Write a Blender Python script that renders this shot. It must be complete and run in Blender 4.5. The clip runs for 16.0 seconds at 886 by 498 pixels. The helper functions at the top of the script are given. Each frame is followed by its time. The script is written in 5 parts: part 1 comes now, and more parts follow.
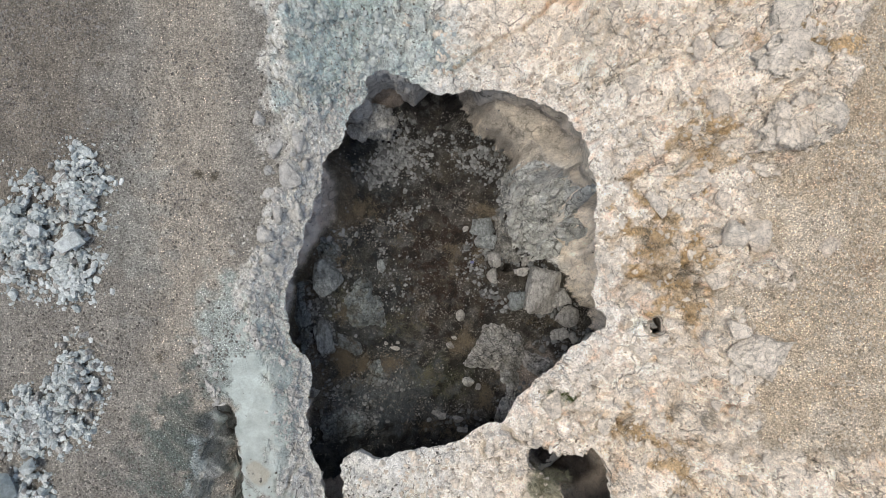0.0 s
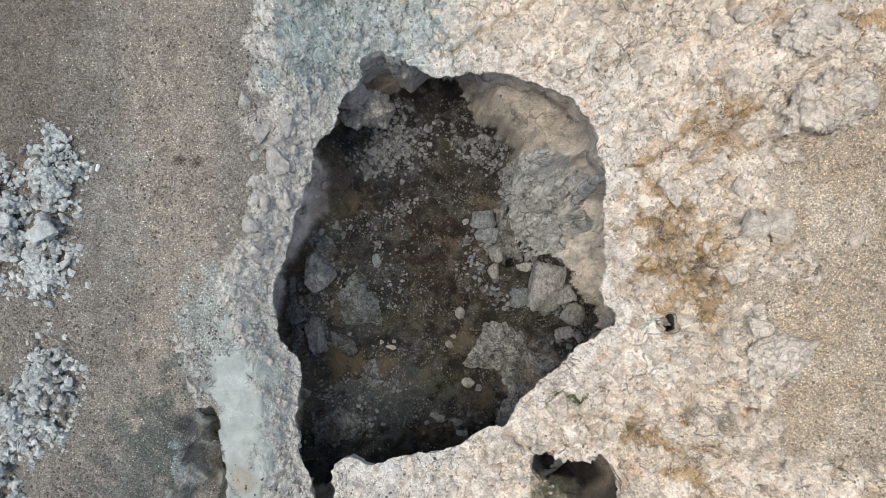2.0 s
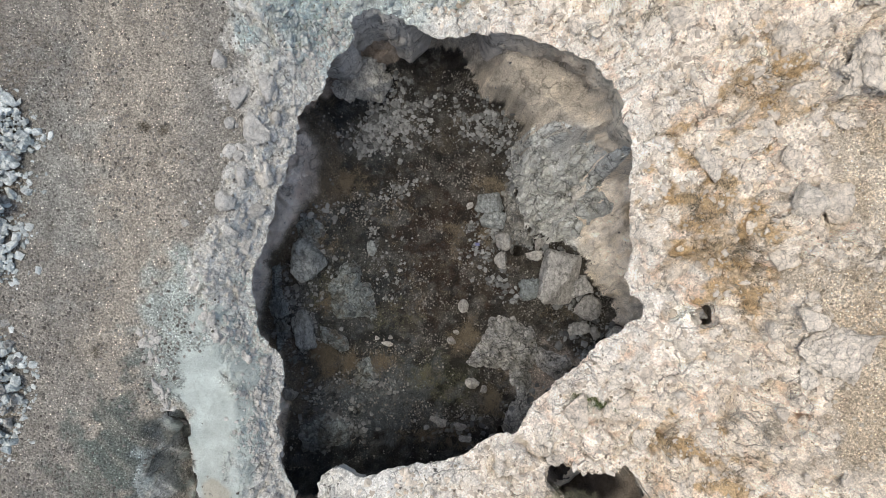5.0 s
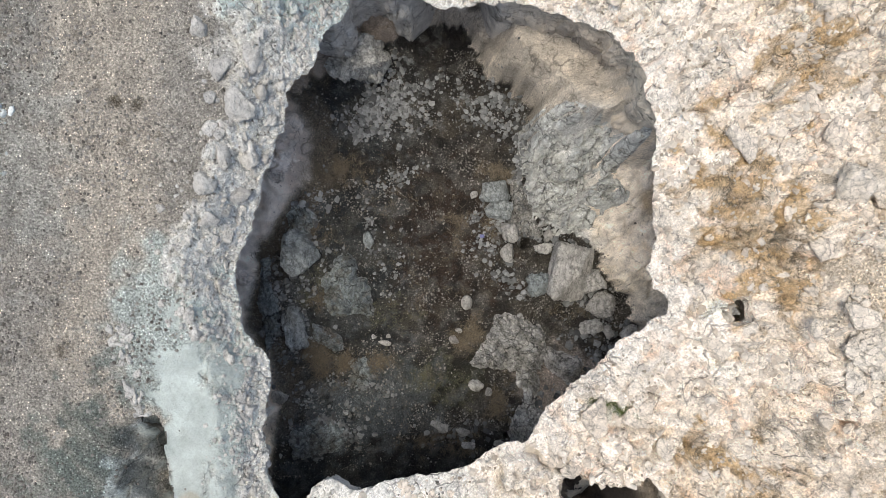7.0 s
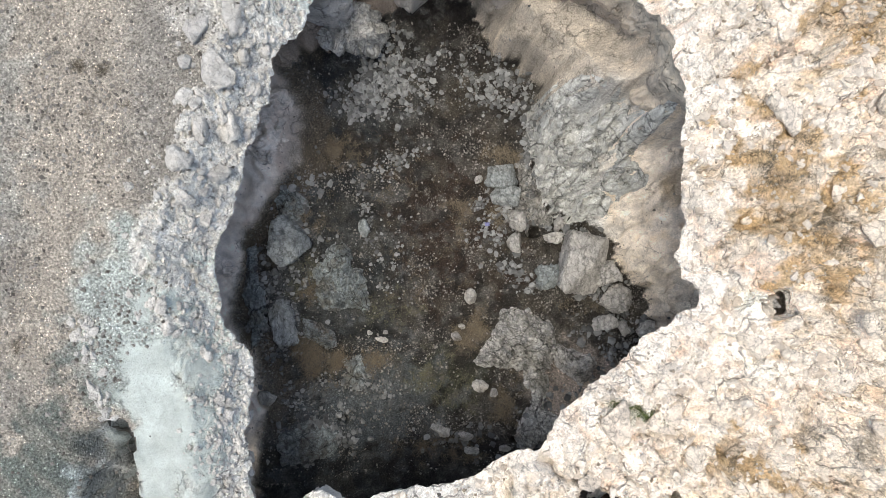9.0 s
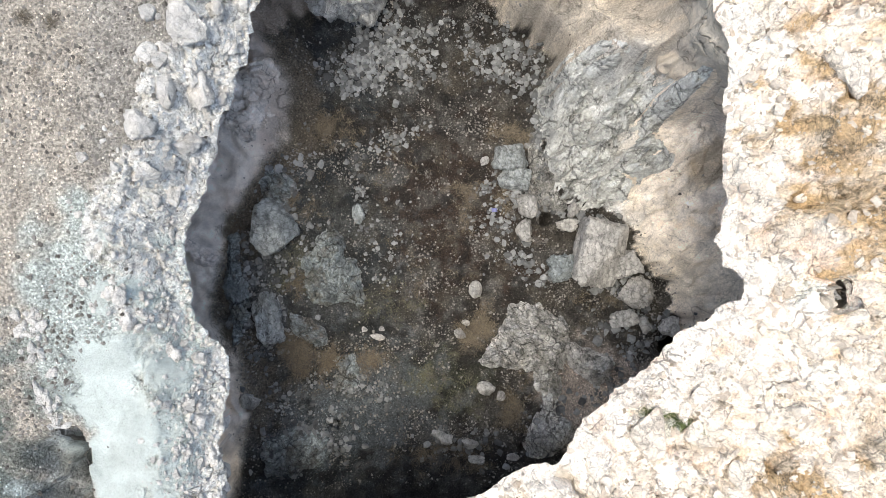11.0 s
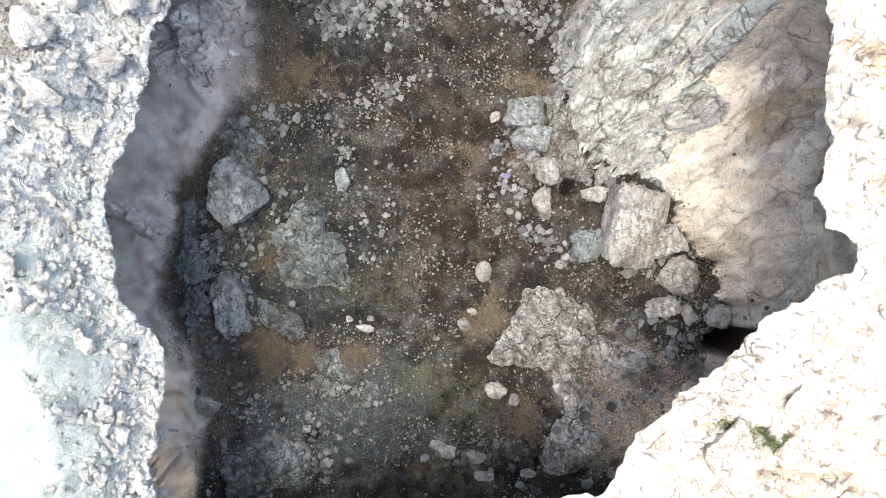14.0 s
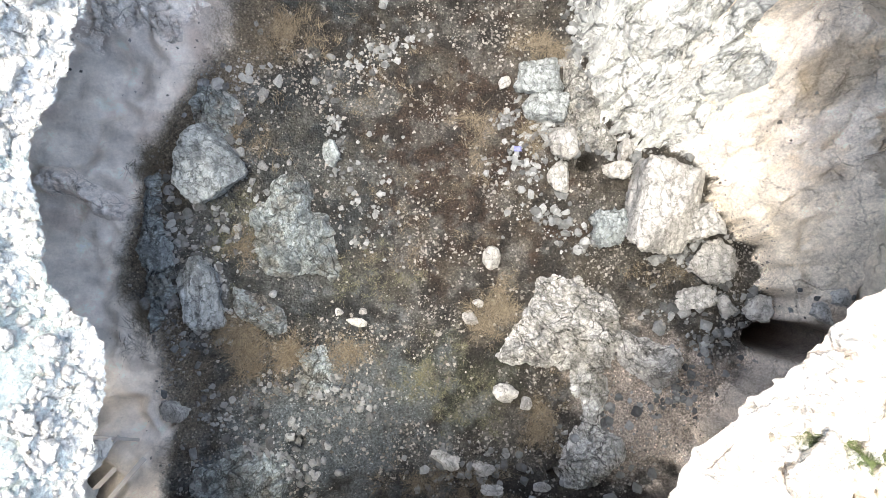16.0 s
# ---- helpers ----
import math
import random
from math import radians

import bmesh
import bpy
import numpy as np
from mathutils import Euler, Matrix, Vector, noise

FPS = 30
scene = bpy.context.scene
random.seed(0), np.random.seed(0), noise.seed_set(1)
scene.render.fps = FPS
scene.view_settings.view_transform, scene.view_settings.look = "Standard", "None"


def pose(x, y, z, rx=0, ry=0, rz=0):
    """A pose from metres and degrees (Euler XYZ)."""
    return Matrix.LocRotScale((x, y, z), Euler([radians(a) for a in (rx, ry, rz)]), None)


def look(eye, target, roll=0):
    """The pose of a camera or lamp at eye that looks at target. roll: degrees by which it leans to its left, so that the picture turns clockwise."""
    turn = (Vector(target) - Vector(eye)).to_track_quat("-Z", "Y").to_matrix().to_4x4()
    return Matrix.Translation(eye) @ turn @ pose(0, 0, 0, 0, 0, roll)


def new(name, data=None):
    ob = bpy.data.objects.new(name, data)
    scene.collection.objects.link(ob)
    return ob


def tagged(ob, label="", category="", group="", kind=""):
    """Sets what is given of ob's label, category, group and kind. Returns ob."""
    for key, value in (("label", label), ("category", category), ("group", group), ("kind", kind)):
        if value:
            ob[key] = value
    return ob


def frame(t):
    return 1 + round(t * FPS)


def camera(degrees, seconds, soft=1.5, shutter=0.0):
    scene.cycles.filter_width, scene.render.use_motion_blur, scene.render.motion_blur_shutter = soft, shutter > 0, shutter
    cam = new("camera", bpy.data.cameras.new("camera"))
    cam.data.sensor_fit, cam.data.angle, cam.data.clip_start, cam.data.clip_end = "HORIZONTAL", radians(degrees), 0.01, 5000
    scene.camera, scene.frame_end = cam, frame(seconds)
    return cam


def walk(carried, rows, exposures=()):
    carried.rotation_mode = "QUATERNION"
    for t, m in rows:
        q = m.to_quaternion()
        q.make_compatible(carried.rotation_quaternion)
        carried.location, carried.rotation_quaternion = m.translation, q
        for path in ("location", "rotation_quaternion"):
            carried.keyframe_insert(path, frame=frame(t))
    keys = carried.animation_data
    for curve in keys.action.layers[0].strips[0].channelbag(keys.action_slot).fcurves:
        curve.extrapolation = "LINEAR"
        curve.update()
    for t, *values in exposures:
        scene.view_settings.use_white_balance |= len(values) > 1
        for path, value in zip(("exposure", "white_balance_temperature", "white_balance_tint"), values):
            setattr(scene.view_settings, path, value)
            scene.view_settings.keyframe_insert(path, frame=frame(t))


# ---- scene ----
cam = camera(73.7, 16.0, 0.35)
PATH = [
    (0.0, 0.000, 0.000, 21.200, -0.20, 0.11, -0.41),
    (0.5, 0.017, -0.068, 20.921, -0.16, 0.15, -0.38),
    (1.0, 0.043, -0.149, 20.551, -0.15, 0.15, -0.35),
    (1.5, 0.066, -0.232, 20.190, -0.10, 0.18, -0.32),
    (2.0, 0.088, -0.327, 19.819, -0.10, 0.20, -0.29),
    (2.5, 0.098, -0.416, 19.476, -0.05, 0.22, -0.27),
    (3.0, 0.090, -0.516, 19.060, -0.05, 0.24, -0.23),
    (3.5, 0.074, -0.613, 18.648, -0.03, 0.23, -0.21),
    (4.0, 0.050, -0.714, 18.189, -0.05, 0.22, -0.16),
    (6.5, -0.081, -1.144, 16.029, -0.02, 0.14, -0.05),
    (7.0, -0.119, -1.216, 15.607, -0.01, 0.10, -0.01),
    (7.5, -0.156, -1.288, 15.197, -0.02, 0.06, -0.01),
    (8.0, -0.183, -1.368, 14.776, -0.05, 0.03, 0.05),
    (8.5, -0.205, -1.469, 14.336, -0.07, -0.01, 0.11),
    (9.0, -0.231, -1.567, 13.896, -0.10, -0.02, 0.15),
    (11.5, -0.337, -2.032, 11.492, -0.14, -0.12, 0.35),
    (12.0, -0.353, -2.147, 11.003, -0.15, -0.18, 0.41),
    (12.5, -0.378, -2.274, 10.456, -0.19, -0.21, 0.45),
    (13.0, -0.395, -2.392, 9.918, -0.19, -0.27, 0.48),
    (13.5, -0.426, -2.500, 9.343, -0.15, -0.29, 0.50),
    (14.0, -0.431, -2.638, 8.779, -0.14, -0.35, 0.51),
    (14.5, -0.440, -2.777, 8.162, -0.12, -0.38, 0.51),
    (15.0, -0.465, -2.901, 7.560, -0.07, -0.40, 0.51),
    (15.5, -0.471, -3.026, 6.964, -0.06, -0.45, 0.50),
    (16.0, -0.507, -3.045, 6.902, -0.09, -0.49, 0.51),
]
EXPOSURE = [(0.0, 0.37, 6950, 6), (4.0, 0.43, 6950, 6), (6.5, 0.67, 6950, 6), (9.0, 0.98, 6950, 6), (12.5, 1.54, 6850, 6), (15.0, 2.10, 6950, 6), (16.0, 2.40, 6950, 6)]
walk(cam, [(t, pose(*p)) for t, *p in PATH], EXPOSURE)

# ---------------------------------------------------------------- light
SUN_ELEVATION, SUN_AZIMUTH = 80.0, 262.0          # degrees; azimuth clockwise from +y: high hazy sun
sky_world = bpy.data.worlds.new("sky")
scene.world = sky_world
sky_world.use_nodes = True
wn = sky_world.node_tree
sky = wn.nodes.new("ShaderNodeTexSky")
sky.sky_type, sky.sun_disc = "NISHITA", False
sky.dust_density, sky.ozone_density = 3.0, 0.8
sky.sun_elevation, sky.sun_rotation = radians(SUN_ELEVATION), radians(SUN_AZIMUTH)
wn.links.new(sky.outputs[0], wn.nodes["Background"].inputs[0])
wn.nodes["Background"].inputs[1].default_value = 0.14
sun = new("sun", bpy.data.lights.new("sun", "SUN"))
sun.data.energy, sun.data.angle, sun.data.color = 1.2, radians(25), (1.0, 0.94, 0.86)
_a, _e = radians(SUN_AZIMUTH), radians(SUN_ELEVATION)
sun.matrix_world = look((0, 0, 0), (-math.sin(_a) * math.cos(_e), -math.cos(_a) * math.cos(_e), -math.sin(_e)))
sun.location = (-30, -4, 20)


# ---------------------------------------------------------------- number helpers
def S(v, a, b):
    t = np.clip((v - a) / (b - a), 0, 1)
    return t * t * (3 - 2 * t)


def hash2(ix, iy, seed):
    h = (ix.astype(np.int64) * 374761393 + iy.astype(np.int64) * 668265263 + seed * 974634531) & 0xFFFFFFFF
    h = ((h ^ (h >> 13)) * 1274126177) & 0xFFFFFFFF
    h = ((h ^ (h >> 16)) * 2246822519) & 0xFFFFFFFF
    return ((h ^ (h >> 15)) & 0xFFFFFF) / float(0x1000000)


def vnoise(x, y, seed=0):
    """Gradient noise, about -1 to 1."""
    x, y = np.asarray(x, float), np.asarray(y, float)
    if not x.size:
        return x * 0.0
    ix, iy = np.floor(x), np.floor(y)
    fx, fy = x - ix, y - iy
    ix, iy = ix.astype(np.int64), iy.astype(np.int64)
    ux, uy = fx * fx * fx * (fx * (fx * 6 - 15) + 10), fy * fy * fy * (fy * (fy * 6 - 15) + 10)
    x0, y0 = ix.min(), iy.min()
    nx, ny = int(ix.max() - x0) + 2, int(iy.max() - y0) + 2
    table = nx * ny < 4 * x.size
    if table:
        lx, ly = np.meshgrid(np.arange(x0, x0 + nx), np.arange(y0, y0 + ny), indexing="ij")
        a = hash2(lx.ravel(), ly.ravel(), seed) * 2 * np.pi
        ca, sa, k = np.cos(a), np.sin(a), (ix - x0) * ny + (iy - y0)
    out = 0
    for dx in (0, 1):
        for dy in (0, 1):
            if table:
                c, s = ca[k + dx * ny + dy], sa[k + dx * ny + dy]
            else:
                a = hash2(ix + dx, iy + dy, seed) * 2 * np.pi
                c, s = np.cos(a), np.sin(a)
            out = out + (c * (fx - dx) + s * (fy - dy)) * (ux if dx else 1 - ux) * (uy if dy else 1 - uy)
    return out * 1.5


def fbm(x, y, seed=0, octaves=4, gain=0.5):
    out, amp, f = 0, 1.0, 1.0
    for k in range(octaves):
        out = out + amp * vnoise(x * f, y * f, seed + 17 * k)
        amp, f = amp * gain, f * 2.03
    return out


def cells(x, y, seed=0):
    """Cellular pattern: distance to the joint between two cells, and a value per cell."""
    ix, iy = np.floor(x), np.floor(y)
    f1, f2, val = np.full(np.shape(x), 9.0), np.full(np.shape(x), 9.0), np.zeros(np.shape(x))
    for dx in (-1, 0, 1):
        for dy in (-1, 0, 1):
            cx, cy = ix + dx, iy + dy
            px, py = cx + hash2(cx, cy, seed), cy + hash2(cx, cy, seed + 5)
            d = np.hypot(px - x, py - y)
            near = d < f1
            f2 = np.where(near, f1, np.minimum(f2, d))
            val = np.where(near, hash2(cx, cy, seed + 9), val)
            f1 = np.where(near, d, f1)
    return f2 - f1, val


def facets(x, y, seed=0):
    """Cellular pattern of tilted faces: distance to the joint, a value per cell, and the height of the cell's own sloping face."""
    ix, iy = np.floor(x), np.floor(y)
    f1, f2, val, tilt = np.full(np.shape(x), 9.0), np.full(np.shape(x), 9.0), np.zeros(np.shape(x)), np.zeros(np.shape(x))
    for dx in (-1, 0, 1):
        for dy in (-1, 0, 1):
            cx, cy = ix + dx, iy + dy
            px, py, a = cx + hash2(cx, cy, seed), cy + hash2(cx, cy, seed + 5), hash2(cx, cy, seed + 9)
            d = np.hypot(px - x, py - y)
            near = d < f1
            f2 = np.where(near, f1, np.minimum(f2, d))
            val, tilt = np.where(near, a, val), np.where(near, np.cos(a * 40) * (x - px) + np.sin(a * 40) * (y - py), tilt)
            f1 = np.where(near, d, f1)
    return f2 - f1, val, tilt


def broken(x, y, size, seed, turn=0.0, squash=1.0, cracks=1.0, slope=0.34, joint=0.08):
    """Relief of fractured rock: blocks with sloping faces, stepped against one another, at three sizes, parted by joints."""
    c, s = math.cos(radians(turn)), math.sin(radians(turn))
    u, v = (x * c + y * s) / size, (y * c - x * s) / (size * squash)
    u, v = u + 0.28 * fbm(u * 0.9, v * 0.9, seed + 1, 4), v + 0.28 * fbm(u * 0.9 + 7, v * 0.9, seed + 2, 4)
    z = 0
    for k, (f, a) in enumerate(((1.0, 1.0), (2.3, 0.48), (5.3, 0.24))):
        e, val, t = facets(u * f, v * f, seed + 3 * k)
        z = z + size * a * (0.30 * (val - 0.5) * S(e, 0, 0.06) + slope * t - 0.17 * cracks * (1 - S(e, 0, joint)))
    return z


def spline(points, step=0.04, columns=None):
    """Closed Catmull-Rom curve through the points, evenly stepped."""
    p = np.array(points, float)
    out = []
    n = len(p)
    for i in range(n):
        a, b, c, d = p[i - 1], p[i], p[(i + 1) % n], p[(i + 2) % n]
        k = max(2, int(np.hypot(*(c - b)[:2]) / step))
        t = np.linspace(0, 1, k, endpoint=False)[:, None]
        out.append(0.5 * (2 * b + (c - a) * t + (2 * a - 5 * b + 4 * c - d) * t * t + (3 * b - a - 3 * c + d) * t ** 3))
    return np.concatenate(out)


def jagged(curve, amount, seed):
    """The curve pushed in and out along its normal by noise at several sizes."""
    t = np.roll(curve, -1, 0) - np.roll(curve, 1, 0)
    nrm = np.stack([t[:, 1], -t[:, 0]], 1) / (np.hypot(t[:, 0], t[:, 1])[:, None] + 1e-9)
    x, y = curve[:, 0], curve[:, 1]
    _, v = cells(x * 2.2, y * 2.2, seed)
    d = amount * (0.9 * vnoise(x * 1.1, y * 1.1, seed) + 0.6 * vnoise(x * 3, y * 3, seed + 1) + 0.5 * (v - 0.5) + 0.3 * vnoise(x * 8, y * 8, seed + 2))
    return curve[:, :2] + nrm * d[:, None]


def inside(x, y, poly):
    res = np.zeros(x.shape, bool)
    x1, y1 = poly[:, 0], poly[:, 1]
    x2, y2 = np.roll(x1, -1), np.roll(y1, -1)
    for a, b, c, d in zip(x1, y1, x2, y2):
        if b == d:
            continue
        cross = (b > y) != (d > y)
        res ^= cross & (x < (c - a) * (y - b) / (d - b) + a)
    return res


def outline_distance(x, y, poly, reach=3.0):
    """Signed distance to a closed outline (negative inside), the nearest outline point's index; far points get `reach`."""
    dist, idx = np.full(x.shape, reach), np.zeros(x.shape, int)
    lo, hi = poly.min(0) - reach, poly.max(0) + reach
    sel = np.where((x > lo[0]) & (x < hi[0]) & (y > lo[1]) & (y < hi[1]))[0]
    for part in np.array_split(sel, max(1, len(sel) // 4000)):
        d2 = (x[part, None] - poly[None, :, 0]) ** 2 + (y[part, None] - poly[None, :, 1]) ** 2
        k = d2.argmin(1)
        dist[part], idx[part] = np.sqrt(d2[np.arange(len(part)), k]), k
    ins = np.zeros(x.shape, bool)
    ins[sel] = inside(x[sel], y[sel], poly)
    return np.where(ins, -dist, np.minimum(dist, reach)), idx


def mesh_from(name, verts, faces, smooth=True):
    me = bpy.data.meshes.new(name)
    n = len(faces[0])
    me.vertices.add(len(verts))
    me.vertices.foreach_set("co", np.asarray(verts, np.float32).ravel())
    me.loops.add(len(faces) * n)
    me.loops.foreach_set("vertex_index", np.asarray(faces, np.int32).ravel())
    me.polygons.add(len(faces))
    me.polygons.foreach_set("loop_start", np.arange(0, len(faces) * n, n, dtype=np.int32))
    me.polygons.foreach_set("use_smooth", np.full(len(faces), smooth))
    me.update(calc_edges=True)
    return me


def paint(me, name, rgb, rock=None):
    """A colour per vertex, read by the material as the stone's or soil's colour with any painted shade; alpha: 0 loose
    soil, 1 cracked bare rock, 2 smooth crust.
    """
    at = me.color_attributes.new(name, "FLOAT_COLOR", "POINT")
    rock = np.ones(len(rgb)) if rock is None else rock
    at.data.foreach_set("color", np.concatenate([np.clip(rgb, 0, 1), rock[:, None]], 1).astype(np.float32).ravel())


def mix(a, b, w):
    return a + (np.asarray(b, float) - a) * np.clip(w, 0, 1)[:, None]


def blob(x, y, cx, cy, rx, ry=None, turn=0, wobble=0.35, seed=3):
    """A patch with an uneven edge: 1 in the middle, 0 outside."""
    ry = ry or rx
    c, s = math.cos(radians(turn)), math.sin(radians(turn))
    u, v = ((x - cx) * c + (y - cy) * s) / rx, ((y - cy) * c - (x - cx) * s) / ry
    r = np.hypot(u, v) + wobble * fbm(x * 1.3, y * 1.3, seed, 4)
    return 1 - S(r, 0.6, 1.1)


# ---------------------------------------------------------------- materials
def material(name, rough=0.9):
    m = bpy.data.materials.new(name)
    m.use_nodes = True
    b = m.node_tree.nodes["Principled BSDF"]
    b.inputs["Roughness"].default_value = rough
    b.inputs["Specular IOR Level"].default_value = 0.25
    return m, m.node_tree, b


def earth_material(name, grain=18.0, speck=0.8, relief=0.8, cracks=0.6, crack_scale=1.1, flecks=0.6, dense=0.0, width=1.0):
    """Stone or soil: colour, with any painted shade, from the mesh; loose soil gets grain and pebbles, bare rock gets
    joints, cracks and stains, at true size.
    """
    m, nt, b = material(name)
    N, L = nt.nodes.new, nt.links.new
    col = N("ShaderNodeVertexColor")
    col.layer_name = "colour_and_shade"
    raw = col.outputs["Alpha"]
    geo = N("ShaderNodeNewGeometry")

    def put(sock, v):
        if isinstance(v, (int, float)):
            sock.default_value = v
        else:
            L(v, sock)

    def noise_node(scale, detail, rough=0.6, vec=None):
        n = N("ShaderNodeTexNoise")
        n.inputs["Scale"].default_value, n.inputs["Detail"].default_value, n.inputs["Roughness"].default_value = scale, detail, rough
        L(vec or geo.outputs["Position"], n.inputs["Vector"])
        return n

    def ramp(sock, lo, hi, a, c):
        r = N("ShaderNodeMapRange")
        L(sock, r.inputs[0])
        for k, v in enumerate((lo, hi, a, c)):
            put(r.inputs[k + 1], v)
        return r.outputs[0]

    def mul(a, c, op="MULTIPLY"):
        n = N("ShaderNodeMath")
        n.operation = op
        put(n.inputs[0], a), put(n.inputs[1], c)
        return n.outputs[0]

    solid = mul(raw, 1.0, "MINIMUM")
    rock = mul(raw, mul(2.0, raw, "SUBTRACT"), "MINIMUM")
    big, mid, fine = noise_node(1.7, 5), noise_node(grain, 6, 0.7), noise_node(grain * 5, 3, 0.7)
    pebble = N("ShaderNodeTexVoronoi")
    pebble.inputs["Scale"].default_value = grain
    L(geo.outputs["Position"], pebble.inputs["Vector"])
    warp = N("ShaderNodeVectorMath")
    warp.operation = "MULTIPLY_ADD"
    L(noise_node(1.8, 5, 0.55).outputs["Color"], warp.inputs[0])
    warp.inputs[1].default_value = (0.55, 0.55, 0.55)
    L(geo.outputs["Position"], warp.inputs[2])
    joints = []
    for k, sc in enumerate((crack_scale, crack_scale * 2.6, crack_scale * 6.0)):
        v = N("ShaderNodeTexVoronoi")
        v.feature = "DISTANCE_TO_EDGE"
        v.inputs["Scale"].default_value = sc
        L(warp.outputs[0], v.inputs["Vector"])
        joints.append(v.outputs["Distance"])
    some = ramp(noise_node(0.9, 3).outputs[0], 0.45, 0.62, dense, 1.0)
    some2 = ramp(noise_node(2.3, 3).outputs[0], 0.46, 0.6, dense, 1.0)
    s1 = mul(mul(rock, cracks), some)
    s2 = mul(mul(rock, cracks * 0.8), some2)
    s3 = mul(mul(rock, cracks * (0.4 + 0.5 * dense)), some2)
    c1 = ramp(joints[0], 0.008 * width, 0.028 * width, mul(1.0, s1, "SUBTRACT"), 1.0)
    c2 = ramp(joints[1], 0.012 * width, 0.05 * width, mul(1.0, s2, "SUBTRACT"), 1.0)
    c3 = ramp(joints[2], 0.01 * width, 0.07 * width, mul(1.0, s3, "SUBTRACT"), 1.0)
    cc = mul(mul(c1, c2), c3)
    loose = mul(mul(1.0, mul(solid, 0.5), "SUBTRACT"), mul(mul(mul(raw, 1.0, "SUBTRACT"), 0.0, "MAXIMUM"), 0.46), "SUBTRACT")

    def spread(sock, lo, hi, amount):
        k = mul(loose, amount)
        return ramp(sock, lo, hi, mul(1.0, k, "SUBTRACT"), mul(1.0, k, "ADD"))

    v = mul(ramp(big.outputs[0], 0.3, 0.7, 0.88, 1.18), spread(mid.outputs[0], 0.3, 0.7, 0.5 * speck))
    v = mul(v, spread(fine.outputs[0], 0.3, 0.7, 0.45 * speck))
    v = mul(v, spread(pebble.outputs["Color"], 0.0, 1.0, 0.22 * speck))
    v = mul(v, cc)
    chip = N("ShaderNodeTexVoronoi")
    chip.inputs["Scale"].default_value = grain * 0.75
    L(geo.outputs["Position"], chip.inputs["Vector"])
    chosen = mul(ramp(chip.outputs["Color"], 0.56, 0.68, 0.0, 1.0), ramp(noise_node(1.3, 4).outputs[0], 0.38, 0.62, 0.25, 1.3))
    fleck = mul(mul(ramp(chip.outputs["Distance"], 0.22, 0.36, 1.0, 0.0), chosen), mul(mul(1.0, solid, "SUBTRACT"), flecks))
    v = mul(v, mul(1.0, fleck, "ADD"))
    scale = N("ShaderNodeVectorMath")
    scale.operation = "SCALE"
    L(col.outputs[0], scale.inputs[0])
    L(v, scale.inputs["Scale"])
    L(scale.outputs[0], b.inputs["Base Color"])
    h = mul(mul(mid.outputs[0], 0.7), mul(fine.outputs[0], 0.3), "ADD")
    h = mul(h, mul(cc, 0.9), "ADD")
    h = mul(h, mul(mul(pebble.outputs["Distance"], loose), -0.45), "ADD")
    h = mul(h, mul(fleck, 0.5), "ADD")
    bump = N("ShaderNodeBump")
    bump.inputs["Strength"].default_value, bump.inputs["Distance"].default_value = relief, 0.085
    L(h, bump.inputs["Height"])
    L(bump.outputs[0], b.inputs["Normal"])
    return m


GROUND_MAT = earth_material("weathered_limestone_and_gravel", 17, 1.5, 1.0, 0.62, 0.9, 1.7, 0.05, 1.1)
FLOOR_MAT = earth_material("damp_soil_and_scree", 20, 1.5, 1.0, 0.5, 0.9, 1.8)
CLIFF_MAT = earth_material("white_fractured_cliff", 14, 0.9, 1.0, 0.75, 0.8, 0.0, 0.2, 1.5)
OUTCROP_MAT = earth_material("fractured_outcrop_rock", 14, 1.0, 1.0, 0.8, 1.5, 0.0, 0.55, 1.8)
WALL_MAT = earth_material("fractured_pit_rock", 10, 0.6, 0.9, 0.55, 1.0)

# ---------------------------------------------------------------- outlines of the openings
RIM = [(-3.03, 6.76), (-2.39, 6.98), (-1.71, 6.72), (-1.0, 6.47), (-0.71, 6.12), (0.35, 5.96), (1.12, 6.22), (2.13, 6.15), (3.25, 5.88),
       (4.21, 5.42), (4.78, 5.0), (5.15, 3.9), (5.26, 3.0), (5.49, 2.14), (5.49, 1.12), (5.42, 0.11), (5.56, -0.9), (5.31, -1.71),
       (5.72, -2.5), (5.65, -2.99), (4.67, -3.6), (3.78, -4.42), (3.19, -4.94), (2.41, -5.73), (2.14, -6.3), (1.56, -6.35), (0.23, -7.12),
       (-0.99, -7.35), (-2.21, -7.59), (-3.42, -7.7), (-3.93, -8.11), (-3.9, -9.6), (-4.5, -9.9), (-4.8, -8.42), (-5.11, -7.67),
       (-5.19, -6.43), (-5.03, -5.36), (-5.17, -4.29), (-5.83, -3.55), (-5.98, -2.8), (-5.93, -1.73), (-5.6, -0.66), (-5.27, 0.41),
       (-4.92, 1.48), (-4.61, 2.76), (-4.32, 3.51), (-3.84, 4.25), (-3.73, 5.0), (-3.3, 5.64), (-3.05, 6.22)]
HOLES = [
    [(3.27, -7.17), (4.1, -7.55), (4.93, -7.49), (5.25, -7.35), (5.66, -7.81), (5.82, -8.65), (6.17, -9.9), (4.61, -9.9), (4.09, -8.64), (3.47, -8.22), (3.05, -7.59)],
    [(-8.45, -5.91), (-7.93, -5.83), (-7.83, -6.4), (-8.1, -7.13), (-8.35, -6.92)],
    [(-8.11, -7.8), (-7.63, -7.68), (-7.49, -8.39), (-7.49, -9.6), (-7.91, -9.6), (-7.91, -8.6)],
    [(7.1, -2.63), (7.45, -2.56), (7.53, -2.93), (7.29, -3.06), (7.06, -2.86)],
]
